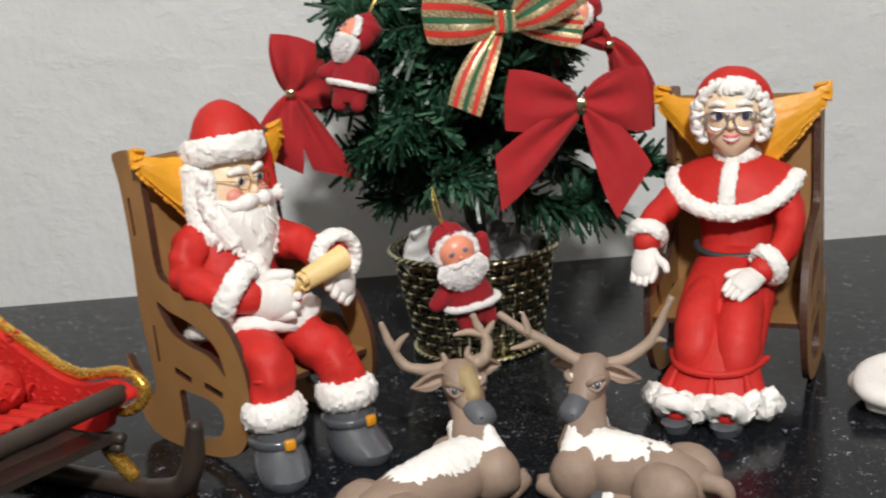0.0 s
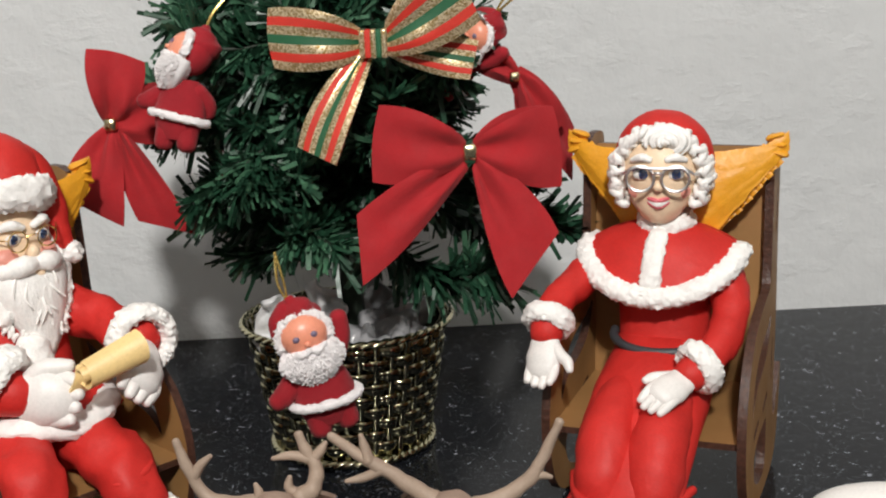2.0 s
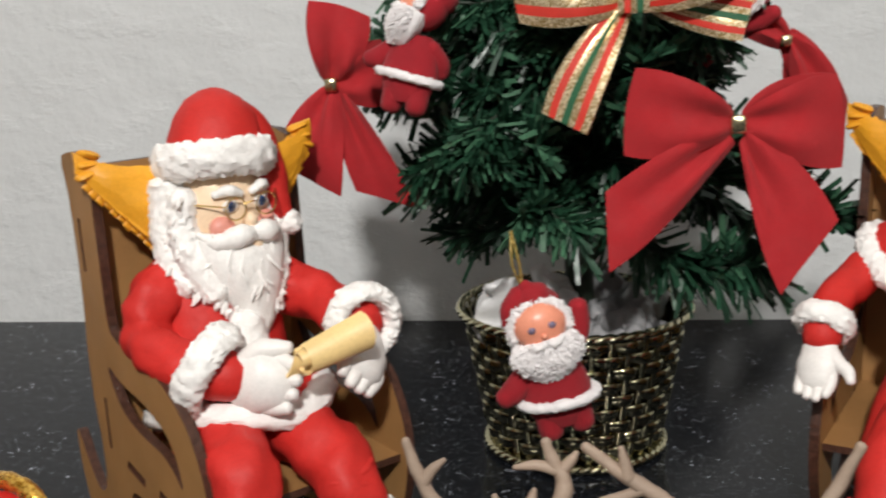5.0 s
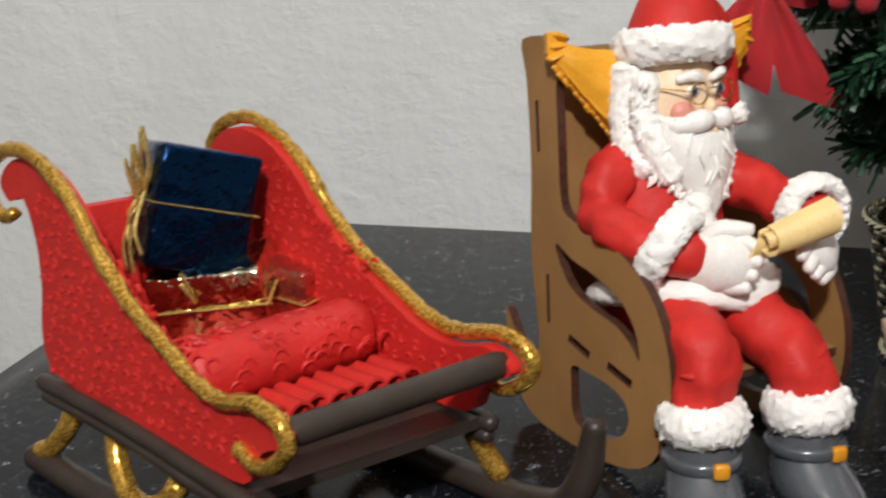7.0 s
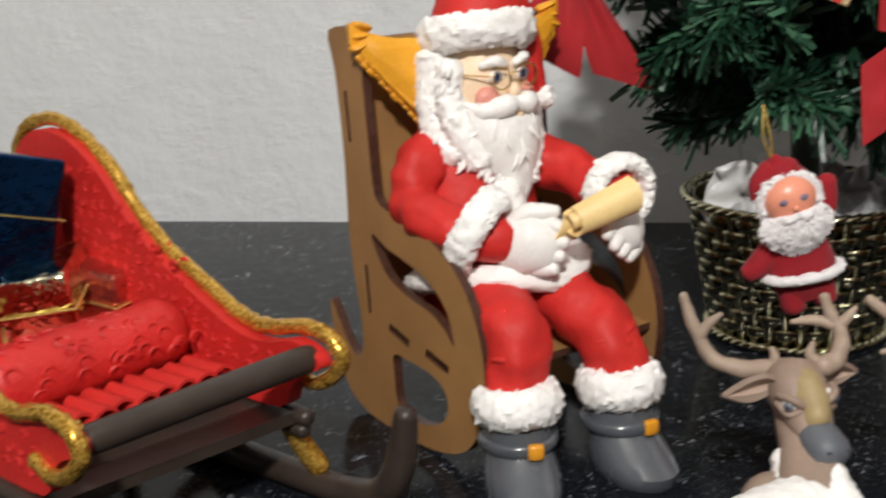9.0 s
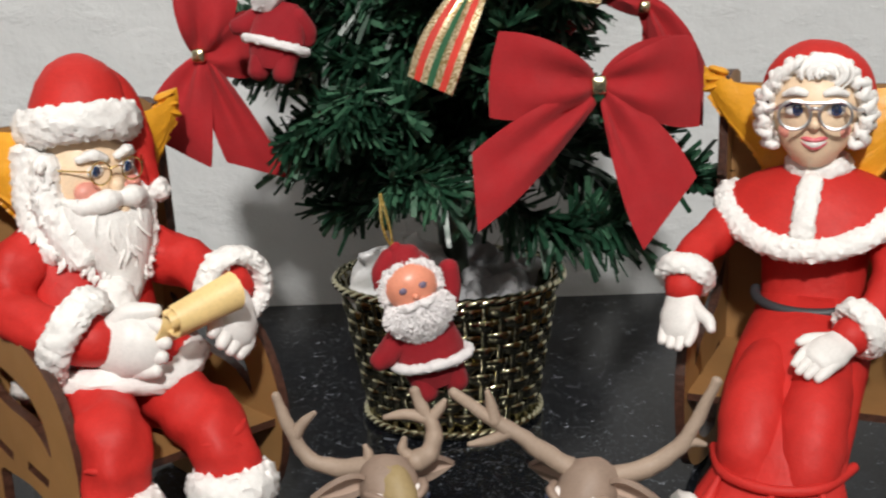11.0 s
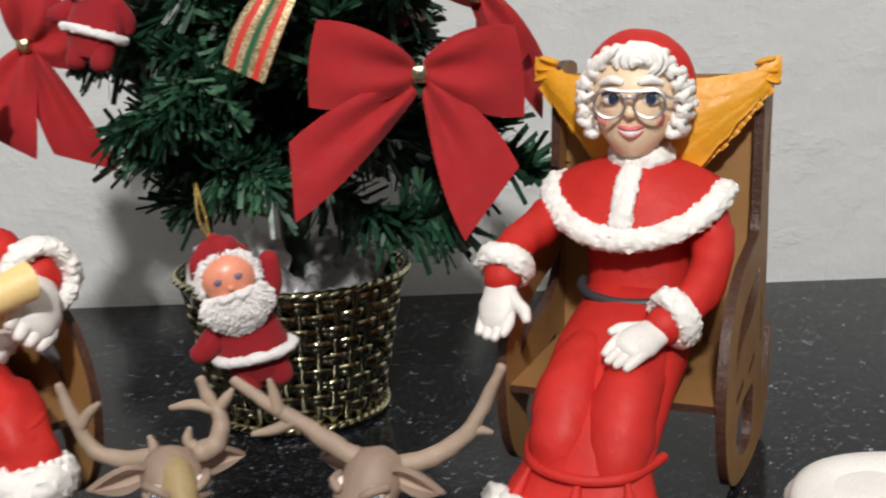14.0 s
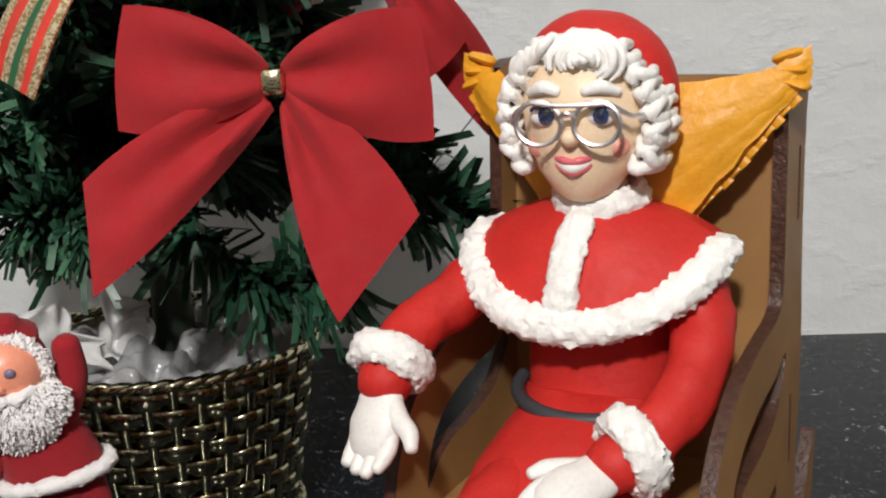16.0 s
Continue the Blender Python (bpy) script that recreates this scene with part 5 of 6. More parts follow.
# ---------------------------------------------------------------- hanging dolls
def hanging_doll(at, size, label, head_turn=0.0, head_back=0.0, waving=True):
    """A flocked doll on a gold cord; size is its height."""
    g = Geo()
    felt, fluff, face, cord, eye = range(5)
    k = size / 0.062

    def p(x, y, z):
        return V((x * k, y * k, z * k))

    g.loft([(p(0, 0, -0.052), p(0.010, 0, 0), p(0, 0.006, 0)), (p(0, 0, -0.046), p(0.014, 0, 0), p(0, 0.008, 0)), (p(0, 0, -0.036), p(0.0165, 0, 0), p(0, 0.010, 0)), (p(0, 0, -0.026), p(0.0145, 0, 0), p(0, 0.010, 0)), (p(0, 0, -0.016), p(0.010, 0, 0), p(0, 0.008, 0))], felt, 22)
    for sx in (-1, 1):
        g.tube([p(sx * 0.007, 0, -0.046), p(sx * 0.0075, -0.001, -0.054)], [0.0066 * k, 0.0060 * k], felt, 14, 4)
    g.tube([p(-0.010, 0, -0.022), p(-0.019, -0.001, -0.029), p(-0.024, -0.002, -0.031)], [0.0058 * k, 0.0058 * k, 0.0048 * k], felt, 14, 5)
    hand = [(0.010, 0, -0.020), (0.017, 0, -0.010), (0.0195, 0, 0.001)] if waving else [(0.010, 0, -0.022), (0.014, 0.006, -0.028), (0.014, 0.009, -0.033)]
    g.tube([p(*q) for q in hand], [0.0052 * k, 0.0052 * k, 0.0046 * k], felt, 14, 5)
    ring = [p(0.0178 * math.cos(t), 0.0115 * math.sin(t), -0.0385 - 0.002 * math.cos(t)) for t in [2 * math.pi * i / 20 for i in range(21)]]
    g.tube(ring, 0.0025 * k, fluff, 10, 3, lump=0.0012 * k, freq=1100, round_ends=False)
    neck = len(g.v)
    g.ball(p(0, 0.001, 0.001), (0.0130 * k, 0.0110 * k, 0.0130 * k), felt)
    g.ball(p(0, -0.0064, 0.0008), (0.0122 * k, 0.0090 * k, 0.0112 * k), face, seg=22, rings=14)
    for sx in (-1, 1):
        g.ball(p(sx * 0.0046, -0.0146, 0.0026), (0.0019 * k, 0.0010 * k, 0.0016 * k), eye, seg=10, rings=6)
    g.ball(p(0, -0.0156, -0.0012), (0.0016 * k, 0.0016 * k, 0.0014 * k), face, seg=10, rings=6)
    # round chenille beard, hair all round the face
    g.loft([(p(0, -0.005, -0.0055), p(0.0140, 0, 0), p(0, 0.0075, 0)), (p(0, -0.007, -0.0115), p(0.0162, 0, 0), p(0, 0.0095, 0)), (p(0, -0.007, -0.0175), p(0.0145, 0, 0), p(0, 0.0085, 0)), (p(0, -0.006, -0.0230), p(0.0085, 0, 0), p(0, 0.0055, 0)), (p(0, -0.005, -0.0255), p(0.003, 0, 0), p(0, 0.002, 0))], fluff, 40, lump=0.0010 * k, freq=500)
    brim = [p(0.0128 * math.cos(t), -0.0060, -0.0020 + 0.0130 * abs(math.sin(t)) ** 0.8) for t in [math.pi * i / 16 for i in range(17)]]
    g.tube(brim, 0.0026 * k, fluff, 10, 3, lump=0.0016 * k, freq=900)
    rnd = random.Random(17)
    for n in range(1300):
        a, h = rnd.random() * math.pi, rnd.random()
        rr = math.sin(math.pi * (0.30 + 0.62 * h))
        o = p(0.0160 * math.cos(a) * rr, -0.007 - 0.0092 * math.sin(a) * rr, -0.005 - 0.0195 * h)
        e = p(0.0012 * math.cos(a), -0.0012, -0.0012) + V((rnd.random() - 0.5, rnd.random() - 0.5, rnd.random() - 0.5)) * 0.0022 * k
        g.tube([o - e * 0.4, o + e * 0.9], [0.00045 * k, 0.00025 * k], fluff, 4, 1, round_ends=False)
    for q in brim:
        for n in range(26):
            e = V((rnd.random() - 0.5, rnd.random() - 0.8, rnd.random() - 0.5)).normalized()
            g.tube([q + e * 0.0018 * k, q + e * 0.0037 * k], [0.0004 * k, 0.0002 * k], fluff, 4, 1, round_ends=False)
    for sx in (-1, 1):
        g.tube([p(sx * 0.0008, -0.0152, -0.0050), p(sx * 0.0045, -0.0150, -0.0058), p(sx * 0.0085, -0.0125, -0.0050)], [0.0018 * k, 0.0022 * k, 0.0012 * k], fluff, 8, 4, lump=0.001 * k, freq=900)
    g.tube([p(0, 0.002, 0.008), p(0.000, 0.001, 0.013), p(-0.001, 0.001, 0.018)], [0.0128 * k, 0.0090 * k, 0.0030 * k], felt, 18, 6)
    g.tube([p(-0.004, 0.002, 0.012), p(-0.010, 0.001, 0.009), p(-0.013, 0.000, 0.003)], [0.0065 * k, 0.0048 * k, 0.003 * k], felt, 12, 4)
    top = p(-0.002, 0.001, 0.017)
    for sx in (-1, 1):
        g.tube([top, top + V((sx * 0.0014, 0, 0.012 * k)), top + V((0.002, 0.003, 0.026 * k))], 0.0006, cord, 6, 4)
    turn = Euler((radians(head_back), 0, radians(head_turn))).to_matrix()
    pivot = p(0, 0, -0.012)
    g.v[neck:] = [pivot + turn @ (q - pivot) for q in g.v[neck:]]
    ob = g.make("hanging_doll", [VELVET_DARK, FLUFF, FACE, GOLDCORD, DOLLEYE], at=at)
    tagged(ob, label, "ornament", "hanging dolls")


hanging_doll(pose(-0.0125, -0.094, 0.0905, 4, 0, 0) @ pose(0, 0, 0, 0, -14, 14), 0.055, "flocked red doll with white beard hanging before the pot")
hanging_doll(pose(-0.0600, -0.0600, 0.2135) @ pose(0, 0, 0, -14, 6, -18), 0.047, "flocked red doll with white beard hanging beside a bow", -55, -16, False)
hanging_doll(pose(0.0750, -0.0240, 0.2150) @ pose(0, 0, 0, 14, 44, -16), 0.044, "flocked red doll with white beard hanging behind the striped bow", -20)


# ---------------------------------------------------------------- reindeer
def antler(g, pts, prongs, r, mat):
    g.tube(pts, [r * (1.1 - 0.62 * i / (len(pts) - 1)) for i in range(len(pts))], mat, 10, 6, lump=0.0006, freq=260)
    for a, b, c in prongs:
        g.tube([a, b, c], [r * 0.7, r * 0.55, r * 0.28], mat, 8, 4)


def deer_head(g, c, yaw, pitch, k=1.0, tanned=True):
    fur, tan, muz, ear, eye, white = 0, 1, 2, 3, 4, 5
    f = V((math.sin(yaw) * math.cos(pitch), -math.cos(yaw) * math.cos(pitch), math.sin(pitch)))
    s = V((math.cos(yaw), math.sin(yaw), 0))
    u = f.cross(s)
    c = V(c)

    def p(a, b, h):
        return c + (s * a + f * b + u * h) * k

    def sec(y, h, wide, high):
        return (p(0, y, h), s * wide * k, u * high * k)

    g.loft([sec(-0.013, 0.001, 0.0075, 0.008), sec(-0.007, 0.002, 0.0110, 0.0112), sec(0.000, 0.0015, 0.0116, 0.0112), sec(0.007, -0.001, 0.0100, 0.0096), sec(0.014, -0.004, 0.0078, 0.0076), sec(0.018, -0.005, 0.0068, 0.0066)], fur, 26, lump=0.0006, freq=150)
    # blunt muzzle with a mouth line and lower lip
    g.loft([sec(0.0135, -0.0042, 0.0072, 0.0068), sec(0.0180, -0.0046, 0.0081, 0.0074), sec(0.0235, -0.0046, 0.0085, 0.0076), sec(0.0280, -0.0044, 0.0074, 0.0064), sec(0.0302, -0.0042, 0.0042, 0.0036)], muz, 26, lump=0.0005, freq=200)
    g.tube([p(-0.0066, 0.0215, -0.0094), p(0, 0.0262, -0.0112), p(0.0066, 0.0215, -0.0094)], [0.0016 * k, 0.0026 * k, 0.0016 * k], muz, 12, 6)
    g.tube([p(-0.0064, 0.0248, -0.0084), p(0, 0.0290, -0.0088), p(0.0064, 0.0248, -0.0084)], 0.0006 * k, 6, 8, 6)
    if tanned:
        g.tube([p(0, -0.004, 0.0062), p(0, 0.004, 0.0056), p(0, 0.0125, 0.0012)], [0.0066 * k, 0.0070 * k, 0.0056 * k], tan, 20, 6, lump=0.0008, freq=300)
    for sx in (-1, 1):
        # grey eye in a sculpted socket: ball, iris ring, pupil, two lids
        g.ball(p(sx * 0.0078, 0.0052, 0.0040), (0.0036 * k, 0.0038 * k, 0.0034 * k), eye, seg=16, rings=12)
        g.ball(p(sx * 0.0098, 0.0072, 0.0044), (0.0020 * k, 0.0020 * k, 0.0021 * k), 8, seg=12, rings=8)
        g.ball(p(sx * 0.0110, 0.0084, 0.0045), (0.0009 * k, 0.0010 * k, 0.0011 * k), 6, seg=10, rings=8)
        g.tube([p(sx * 0.0060, 0.0098, 0.0034), p(sx * 0.0098, 0.0086, 0.0010), p(sx * 0.0118, 0.0030, 0.0022)], 0.0013 * k, fur, 8, 4)
        g.tube([p(sx * 0.0058, 0.0094, 0.0062), p(sx * 0.0092, 0.0074, 0.0078), p(sx * 0.0114, 0.0022, 0.0056)], 0.0017 * k, fur, 8, 4)
        g.ball(p(sx * 0.0036, 0.0278, -0.0006), (0.0015 * k, 0.0014 * k, 0.0010 * k), 6, seg=8, rings=6)
        a, b = p(sx * 0.010, -0.004, 0.004), p(sx * 0.030, -0.006, 0.0010)
        rows = []
        for i in range(9):
            t = i / 8
            w = 0.0066 * k * math.sin(math.pi * (0.12 + 0.88 * t) ** 0.8) + 0.0003
            row = []
            for j in range(7):
                v = j / 3 - 1
                row.append(a.lerp(b, t) + u * v * w - f * (1 - v * v) * w * 0.55)
            rows.append(row)
        g.sheet(rows, [fur, ear, ear, ear, ear, fur], 0.0008)


def reindeer(head, yaw, body, rump, horns, label, tanned=True):
    g = Geo()
    fur, white = 0, 5
    deer_head(g, head, yaw, radians(-24), 0.86, tanned)
    body, rump = V(body), V(rump)
    hd = V(head)
    # neck, chest and lying body
    g.tube([hd + V((0, 0.006, -0.004)), hd.lerp(body, 0.4) + V((0, 0.004, 0)), body + V((0, 0.002, 0.006))], [0.0080, 0.0088, 0.0135], fur, 18, 6, lump=0.001, freq=120)
    g.tube([body, body.lerp(rump, 0.35) + V((0, 0, 0.001)), body.lerp(rump, 0.75) + V((0, 0, 0.001)), rump], [0.0150, 0.0158, 0.0160, 0.0140], fur, 24, 8, lump=0.0016, freq=90)
    d = (rump - body).normalized()
    side = V((-d.y, d.x, 0))
    for sg in (-1, 1):
        g.ball(body + d * 0.003 + side * sg * 0.0130 + V((0, 0, 0.0005)), (0.0130, 0.0115, 0.0135), fur, lump=0.0012, freq=120)
        g.ball(rump - d * 0.004 + side * sg * 0.0125 + V((0, 0, 0.0010)), (0.0160, 0.0115, 0.0142), fur, rot=(0, 0, math.degrees(math.atan2(d.y, d.x))), lump=0.0014, freq=110)
        o = body + side * sg * 0.012
        g.tube([V((o.x, o.y, 0.0062)) - d * 0.002, V((o.x, o.y, 0.0058)) - d * 0.016 + side * sg * 0.002, V((o.x, o.y, 0.0050)) - d * 0.004 + side * sg * 0.006], [0.0055, 0.0050, 0.0042], fur, 12, 5)
        q = rump + side * sg * 0.013
        g.tube([V((q.x, q.y, 0.0068)), V((q.x, q.y, 0.0058)) - d * 0.024, V((q.x, q.y, 0.0048)) - d * 0.034], [0.0068, 0.0052, 0.0046], fur, 12, 5)
        g.tube([V((q.x, q.y, 0.0048)) - d * 0.033, V((q.x, q.y, 0.0044)) - d * 0.039], [0.0050, 0.0042], 2, 12, 4)
        g.tube([V((q.x, q.y, 0.0048)) - d * 0.029, V((q.x, q.y, 0.0046)) - d * 0.033], [0.0055, 0.0053], white, 12, 4, lump=0.001, freq=400)
    # white fur saddle and throat
    g.tube([body + V((0, 0, 0.0045)), body.lerp(rump, 0.3) + V((0, 0, 0.0052)), body.lerp(rump, 0.75) + V((0, 0, 0.0052))], [0.0128, 0.0134, 0.0126], white, 40, 22, lump=0.0011, freq=420)
    for sg in (-1, 1):
        n = hd.lerp(body, 0.55)
        g.tube([n + side * sg * 0.007 + V((sg * 0.002, -0.001, 0)), body + side * sg * 0.0105 + V((0, -0.001, 0.008)), body + side * sg * 0.0145 + V((0, -0.002, -0.001))], [0.0046, 0.0072, 0.0066], white, 26, 14, lump=0.0011, freq=430)
    g.tube([rump + d * 0.010 + V((0, 0, 0.005)), rump + d * 0.019 + V((0, 0, 0.004)), rump + d * 0.022 + V((0, 0, -0.002))], [0.0050, 0.0042, 0.0025], fur, 10, 4)
    for pts, prongs in horns:
        antler(g, pts, prongs, 0.0034, 7)
    ob = g.make("reindeer_figurine", [FUR, TAN, MUZZLE, EARPINK, PEARL, WHITE, EYE, ANTLER, SLATE_EYE])
    tagged(ob, label, "figurine", "lying reindeer")


reindeer((-0.0130, -0.2030, 0.0490), radians(30), (-0.008, -0.226, 0.0150), (-0.056, -0.276, 0.0140), [
    ([(-0.0165, -0.196, 0.0560), (-0.030, -0.193, 0.0540), (-0.0410, -0.191, 0.0570), (-0.0470, -0.190, 0.0670), (-0.0511, -0.189, 0.0785)], [((-0.0455, -0.190, 0.0645), (-0.0425, -0.190, 0.0690), (-0.0385, -0.190, 0.0725)), ((-0.022, -0.195, 0.055), (-0.0205, -0.195, 0.059), (-0.0215, -0.195, 0.0625))]),
    ([(-0.0050, -0.196, 0.0570), (-0.0005, -0.193, 0.0590), (0.0010, -0.191, 0.0660), (-0.0020, -0.190, 0.0725), (-0.0049, -0.189, 0.0795)], [((-0.0010, -0.190, 0.0700), (-0.0080, -0.190, 0.0715), (-0.0150, -0.190, 0.0705)), ((-0.0005, -0.190, 0.0690), (0.0030, -0.190, 0.0730), (0.0050, -0.190, 0.0760)), ((-0.0062, -0.195, 0.058), (-0.0092, -0.195, 0.061), (-0.0085, -0.195, 0.065))])],
    "taupe clay reindeer lying with raised head, white saddle patch")
reindeer((0.0500, -0.2060, 0.0480), radians(-38), (0.044, -0.230, 0.0150), (0.085, -0.262, 0.0140), [
    ([(0.0470, -0.201, 0.0550), (0.0380, -0.200, 0.0605), (0.0282, -0.200, 0.0680), (0.0180, -0.199, 0.0745), (0.0081, -0.199, 0.0823)], [((0.0214, -0.200, 0.0725), (0.0205, -0.200, 0.0770), (0.0192, -0.200, 0.0824)), ((0.0265, -0.200, 0.0690), (0.0200, -0.200, 0.0660), (0.0130, -0.200, 0.0646))]),
    ([(0.0600, -0.201, 0.0530), (0.0700, -0.200, 0.0555), (0.0805, -0.200, 0.0625), (0.0870, -0.199, 0.0730), (0.0921, -0.199, 0.0842)], [((0.0800, -0.200, 0.0615), (0.0840, -0.200, 0.0640), (0.0885, -0.200, 0.0630))])],
    "taupe clay reindeer lying with head turned, wide spread antlers", False)


# ---------------------------------------------------------------- the sleigh
SD, SN = V((0.885, -0.465, 0)).normalized(), V((0.465, 0.885, 0)).normalized()
S0 = V((-0.357, -0.222, 0))


def sl(s, w, z):
    """A place in the sleigh: along it, across it, up. The frame leans: the far side sits a little forward and higher."""
    return S0 + SD * (s + 0.013 * w / 0.088) + SN * w + V((0, 0, z + 0.001 * w / 0.088))


TOPLINE = [(-0.0105, 0.1065), (-0.0190, 0.1040), (-0.0280, 0.1070), (-0.0305, 0.1160), (-0.0215, 0.1270), (-0.0030, 0.1325), (0.0180, 0.1290), (0.0370, 0.1180), (0.0510, 0.1030), (0.0700, 0.0880), (0.0900, 0.0775), (0.1080, 0.0690), (0.1230, 0.0668), (0.1390, 0.0705), (0.1510, 0.0685), (0.1555, 0.0615), (0.1490, 0.0535), (0.1385, 0.0495), (0.1300, 0.0530)]
PANEL = [(0.0035, 0.048), (0.0000, 0.062), (0.0040, 0.080), (0.0035, 0.098), (-0.0030, 0.113), (-0.0150, 0.1105), (-0.0215, 0.1165), (-0.0140, 0.1245), (-0.0010, 0.1290), (0.0180, 0.1260), (0.0355, 0.1150), (0.0500, 0.0995), (0.0690, 0.0845), (0.0890, 0.0740), (0.1075, 0.0655), (0.1235, 0.0635), (0.1390, 0.0670), (0.1490, 0.0640), (0.1510, 0.0590), (0.1430, 0.0555), (0.1370, 0.0500), (0.1300, 0.0400), (0.1000, 0.0400), (0.0600, 0.0420), (0.0250, 0.0430)]


def sleigh():
    top = thing("toy_sleigh", Matrix.Identity(4), "red clay toy sleigh with gold glitter trim and brown runners", "sleigh")
    for w, out in ((0.0, -1), (0.088, 1)):
        g = Geo()
        g.plate(smooth_loop(PANEL, 3), [], 0.0055, 0, 0, lambda u, v, t, w=w: sl(u, w + t, v))
        g.make("side_panel", [RED_FOLD], top)
        g = Geo()
        # stamped ornament: small raised curls on the outer and inner face
        rnd = random.Random(3 + int(w * 1000))
        for iu in range(20):
            for iv in range(13):
                u = 0.006 + 0.0070 * iu + 0.0035 * (iv % 2) + 0.0016 * (rnd.random() - 0.5)
                v = 0.047 + 0.0062 * iv + 0.0016 * (rnd.random() - 0.5)
                hi = 0.124 - max(0.0, (u - 0.022)) * 0.66 if u < 0.11 else 0.063
                if v > hi - 0.004 or u > 0.140 or (u > 0.128 and v < 0.050):
                    continue
                a0, way = rnd.random() * 6.28, rnd.choice((-1, 1))
                for face in (-1, 1):
                    pts = [sl(u + 0.0026 * math.cos(a0 + way * t) * (1 - 0.15 * t), w + face * 0.0023, v + 0.0026 * math.sin(a0 + way * t) * (1 - 0.15 * t)) for t in (0.0, 1.0, 2.0, 3.0, 4.0, 5.0)]
                    g.tube(pts, [0.0005, 0.0009, 0.0010, 0.0010, 0.0009, 0.0006], 0, 6, 2)
        tagged(g.make("stamped_relief", [RED_FOLD], top), kind="stuff")
        g = Geo()
        g.tube([sl(a - (0.004 if w > 0 and 0.0 < a < 0.125 else 0), w + out * 0.0035, b) for a, b in TOPLINE], [0.0026] * 2 + [0.0029] * 15 + [0.0027, 0.0024], 0, 12, 6, lump=0.0010, freq=500)
        g.make("gold_trim", [GLITTER], top)
    g = Geo()
    g.plate([(0.002, 0.042), (0.084, 0.042), (0.084, 0.1085), (0.002, 0.1085)], [], 0.005, 0, 0, lambda u, v, t: sl(0.010 + t - (v - 0.042) * 0.08, u, v))
    g.make("back_panel", [RED_FOLD], top)
    # floor of narrow planks
    for k in range(9):
        g = Geo()
        s0, s1 = 0.004 + k * 0.0142, 0.004 + (k + 1) * 0.0142 - 0.0006
        g.plate([(s0, -0.003), (s1, -0.003), (s1, 0.092), (s0, 0.092)], [], 0.0045, 0, 0, lambda u, v, t: sl(u, v, 0.0385 - 0.03 * u + t))
        g.make("floor_plank", [DARKWOOD], top)
    for w in (-0.0035, 0.0925):
        g = Geo()
        g.tube([sl(-0.002, w, 0.0400), sl(0.06, w, 0.0395), sl(0.134, w, 0.0345)], 0.0034, 0, 12, 6)
        g.tube([sl(0.0, w * 0.98, 0.0352), sl(0.06, w, 0.0345), sl(0.132, w, 0.0290)], 0.0030, 0, 12, 6)
        g.make("floor_rail", [DARKWOOD], top)
    g = Geo()
    g.tube([sl(0.1450, 0.002, 0.0600), sl(0.1450, 0.086, 0.0615)], 0.0050, 0, 16, 6)
    g.make("front_bar", [DARKWOOD], top)
    for w in (-0.006, 0.100):
        g = Geo()
        zoff = -0.001 * w / 0.088

        def rn(s, z, w=w, zoff=zoff):
            return sl(s - (0.004 if w > 0 else 0), w, z + zoff)

        g.tube([rn(-0.010, 0.0060), rn(0.03, 0.0056), rn(0.09, 0.0056), rn(0.150, 0.0056)], [0.0056, 0.0056, 0.0056, 0.0056], 0, 16, 6)
        g.tube([rn(0.146, 0.0058), rn(0.164, 0.0100), rn(0.174, 0.0230), rn(0.1785, 0.0440)], [0.0056, 0.0060, 0.0058, 0.0042], 0, 16, 6)
        g.make("runner", [DARKWOOD], top)
        up = 0.004 if w > 0 else -0.0005
        for pts in ([(0.016, 0.033), (0.012, 0.024), (0.002, 0.013), (-0.004, 0.011)], [(0.045, 0.035), (0.050, 0.023), (0.060, 0.014), (0.072, 0.0125), (0.084, 0.018), (0.089, 0.025)], [(0.1215, 0.030), (0.124, 0.022), (0.130, 0.0125)]):
            g = Geo()
            g.tube([sl(a, w + (0.006 if w < 0 else -0.006) * (b - 0.011) / 0.024, b + zoff) for a, b in pts], 0.0042, 0, 12, 6, lump=0.0008, freq=500)
            g.make("gold_strut", [GLITTER], top)
    # seat roll and gathered cloth
    g = Geo()
    g.tube([sl(0.079, 0.0135, 0.0592), sl(0.078, 0.044, 0.0600), sl(0.078, 0.0755, 0.0608)], 0.0128, 0, 24, 8, lump=0.0010, freq=160)
    g.make("seat_roll", [RED_FOLD], top)
    g = Geo()
    rnd = random.Random(9)
    for k in range(60):
        w, a = 0.006 + rnd.random() * 0.076, radians(-20 + 160 * rnd.random())
        c = [sl(0.0785 + math.cos(a + 0.20 * math.sin(t)) * 0.0130, w + 0.0028 * math.cos(t), 0.0598 + math.sin(a + 0.20 * math.sin(t)) * 0.0130) for t in (0, 1, 2, 3, 4)]
        g.tube(c, [0.0003, 0.0007, 0.0008, 0.0007, 0.0003], 0, 6, 2)
    tagged(g.make("stamped_relief", [RED_FOLD], top), kind="stuff")
    g = Geo()
    rows = []
    for i in range(9):
        t = i / 8
        row = []
        for k in range(91):
            w = 0.002 + 0.084 * k / 90
            wave = math.sin(k * 0.52) * (0.25 + 0.75 * t)
            row.append(sl(0.076 + 0.026 * t + 0.0030 * wave * t, w, 0.0500 - 0.006 * t + 0.0030 * wave))
        rows.append(row)
    g.sheet(rows, 0, 0.0009)
    g.make("gathered_cloth", [RED], top)
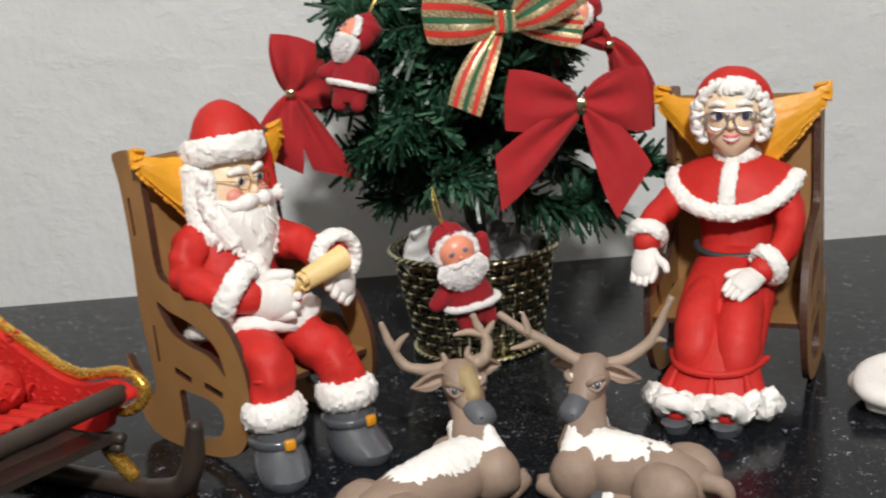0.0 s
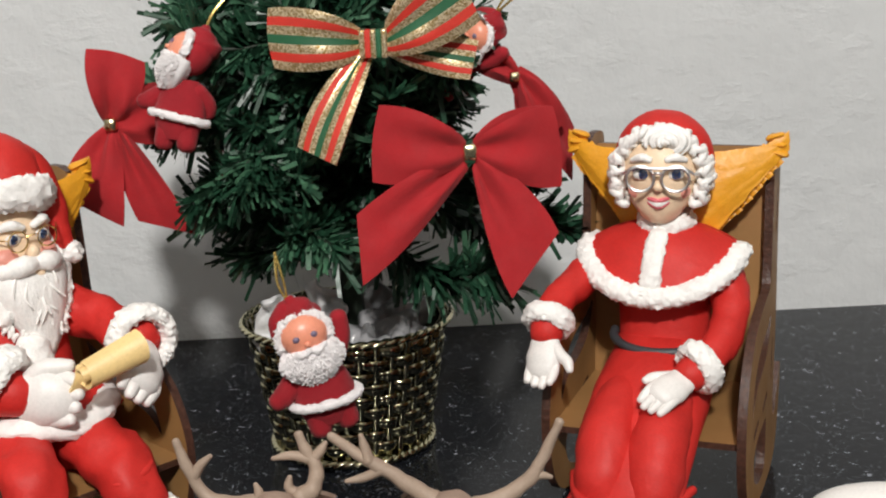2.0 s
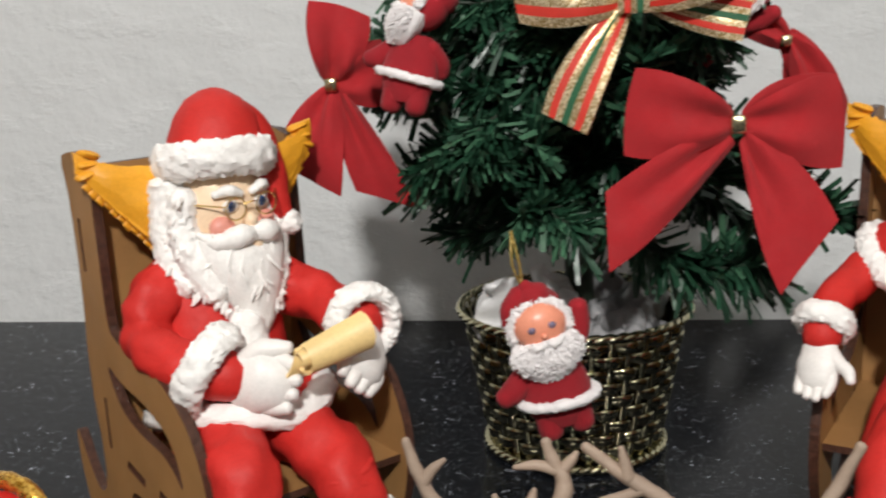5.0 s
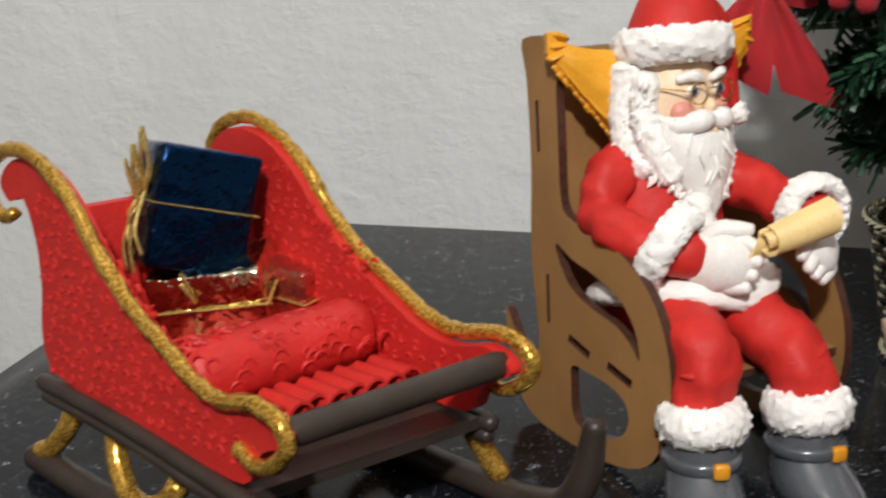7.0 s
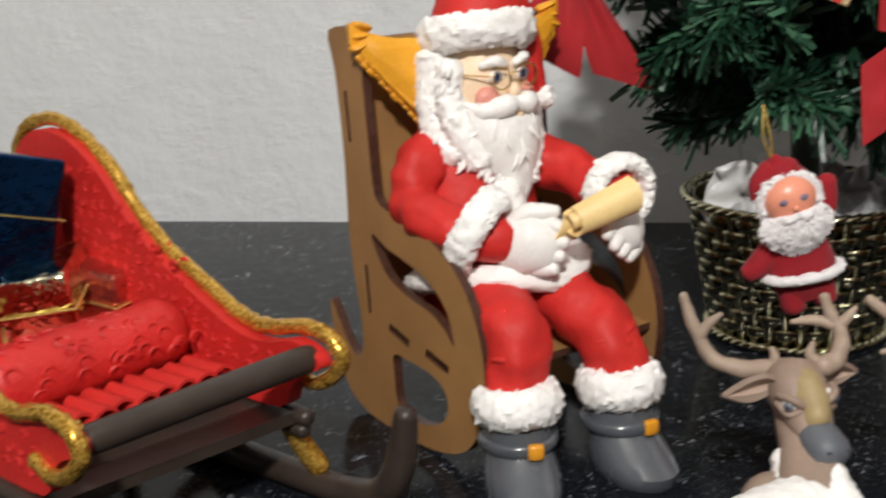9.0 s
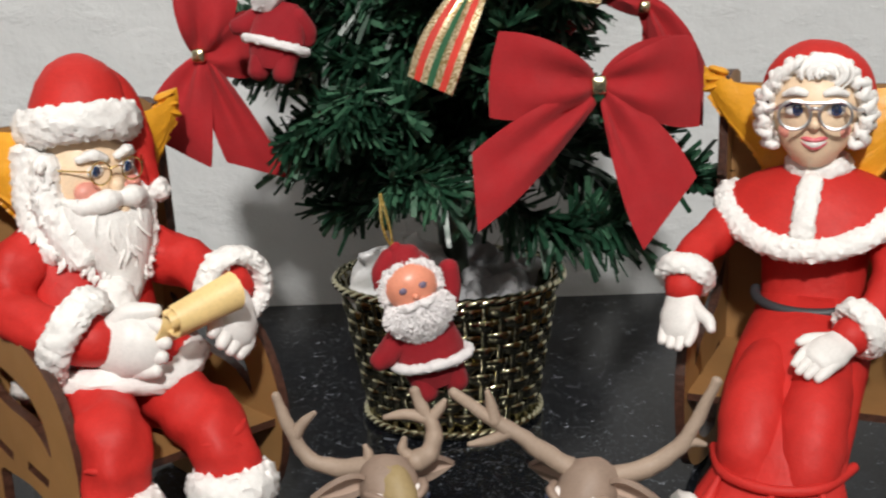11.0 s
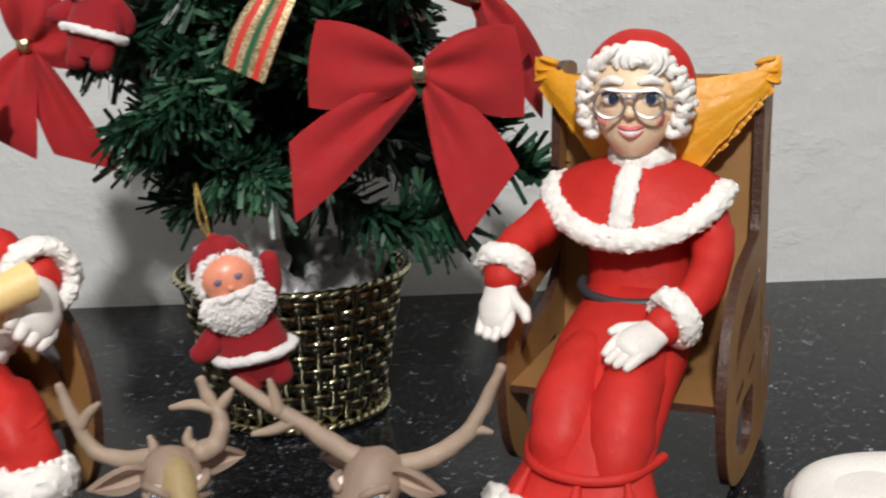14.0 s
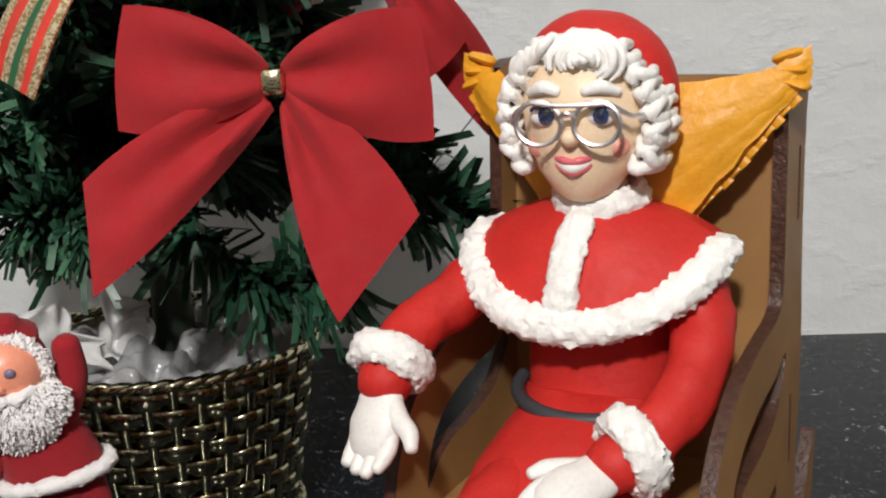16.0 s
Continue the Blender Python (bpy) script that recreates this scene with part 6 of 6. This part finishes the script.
    for k in range(10):
        w = 0.008 + k * 0.0078
        g = Geo()
        rows = []
        for i in range(7):
            q = i / 6
            rows.append([sl(0.089 + 0.021 * q + 0.0012 * math.sin(k * 2.7), w + (0.0020 + 0.0036 * q) * math.cos(t), 0.0500 - 0.003 * q + (0.0024 + 0.0034 * q) * math.sin(t * 1.15)) for t in [0.4 + 0.52 * m for m in range(10)]])
        g.sheet(rows, 0, 0.0006)
        g.make("ruffle", [RED], top)
    g = Geo()
    g.box(sl(0.045, 0.044, 0.0475), (0.072, 0.080, 0.006), 0, rot=(0, 0, -27.7), bevel=0.002)
    g.make("seat_board", [RED], top)


sleigh()


def gift(at, size, foil, label):
    box = thing("gift_box", at, label, "gift", "wrapped gifts")
    g = Geo()
    g.box((0, 0, 0), size, 0, bevel=0.0025, lump=0.035, freq=55)
    g.make("wrapped_box", [foil], box)
    g = Geo()
    hx, hy = size[0] / 2 + 0.0008, size[1] / 2 + 0.0008
    loop = [(-hx, -hy, 0.001), (hx, -hy, 0.001), (hx, hy, 0.001), (-hx, hy, 0.001)]
    pts = []
    for i in range(4):
        a, b = V(loop[i]), V(loop[(i + 1) % 4])
        pts += [a.lerp(b, 0.04), a.lerp(b, 0.5), a.lerp(b, 0.96)]
    pts.append(pts[0])
    g.tube(pts, 0.0008, 0, 6, 2, flat=0.5, round_ends=False)
    g.make("gold_cord", [GOLDCORD], box)
    return box


def cord_bow(box, c, k):
    g = Geo()
    c = V(c)
    for sg, h in ((1, 0.012), (-1, 0.011), (0.3, 0.016)):
        g.tube([c, c + V((-0.003, -0.002 * sg, h * 0.6)) * k, c + V((-0.004, -0.004 * sg, h)) * k, c + V((-0.001, -0.004 * sg, h * 0.5)) * k, c], 0.00075, 0, 6, 5)
        g.tube([c, c + V((-0.002, -0.003 * sg, -h * 0.8)) * k, c + V((0.0, -0.005 * sg, -h * 1.3)) * k], 0.00075, 0, 6, 4)
    g.make("cord_bow", [GOLDCORD], next(q for q in box.children if q.name.startswith("gold_cord")))


blue = gift(pose(-0.3115, -0.1850, 0.1035) @ pose(0, 0, 0, 0, 18, 22) @ pose(0, 0, 0, -12, 0, 26), (0.0410, 0.0300, 0.0480), BLUEFOIL, "shiny blue foil gift box tied with gold cord")
cord_bow(blue, (-0.0215, -0.004, 0.004), 1.5)
cord_bow(blue, (-0.0215, 0.004, 0.000), 1.3)
silver = gift(pose(-0.3030, -0.1850, 0.0690) @ pose(0, 0, 0, 8, -6, 14), (0.046, 0.034, 0.031), SILVERFOIL, "crumpled silver foil gift box under the blue one")
cord_bow(silver, (-0.004, -0.0150, 0.002), 0.9)
gold = gift(pose(-0.2790, -0.1640, 0.0660) @ pose(0, 0, 0, 4, 4, -18), (0.032, 0.024, 0.028), REDFOIL, "small red foil gift box tied with gold cord")
cord_bow(gold, (-0.013, -0.010, -0.004), 0.7)


# ---------------------------------------------------------------- white coiled piece and the lamp
def white_piece():
    g = Geo()
    g.ball((0.030, 0.0, 0.017), (0.036, 0.030, 0.0205), 0, seg=36, rings=22, lump=0.002, freq=40)
    g.tube([(0.060, -0.030, 0.010), (0.028, -0.033, 0.015), (0.004, -0.018, 0.020), (0.010, 0.004, 0.029), (0.034, 0.006, 0.034), (0.062, -0.004, 0.032)], [0.008, 0.010, 0.0105, 0.010, 0.010, 0.010], 0, 20, 8)
    g.tube([(0.006, -0.016, 0.009), (0.024, -0.030, 0.008), (0.050, -0.036, 0.008)], [0.009, 0.0095, 0.0085], 0, 18, 6)
    g.ball((0.050, -0.024, 0.022), (0.014, 0.012, 0.017), 0, seg=24, rings=16)
    ob = g.make("clay_piece", [GLOVE], at=pose(0.2035, -0.145, 0) @ Matrix.Diagonal((0.95, 0.9, 0.60, 1)))
    tagged(ob, "smooth white coiled clay piece lying on the granite", "ornament")


white_piece()
lamp_thing = thing("pendant_lamp", pose(0.05, -1.30, 1.0), "bare bulb socket hanging on a thin cable", "lamp")
g = Geo()
g.loft([(V((0, 0, 0.110)), V((0.006, 0, 0)), V((0, 0.006, 0))), (V((0, 0, 0.100)), V((0.018, 0, 0)), V((0, 0.018, 0))), (V((0, 0, 0.062)), V((0.020, 0, 0)), V((0, 0.020, 0))), (V((0, 0, 0.058)), V((0.016, 0, 0)), V((0, 0.016, 0)))], 0, 32)
g.make("socket", [CEILING], lamp_thing)
g = Geo()
g.tube([(0, 0, 0.108), (0, 0, 0.35), (0, 0, 0.68)], 0.003, 0, 8, 2)
g.make("cable", [BELT], lamp_thing)
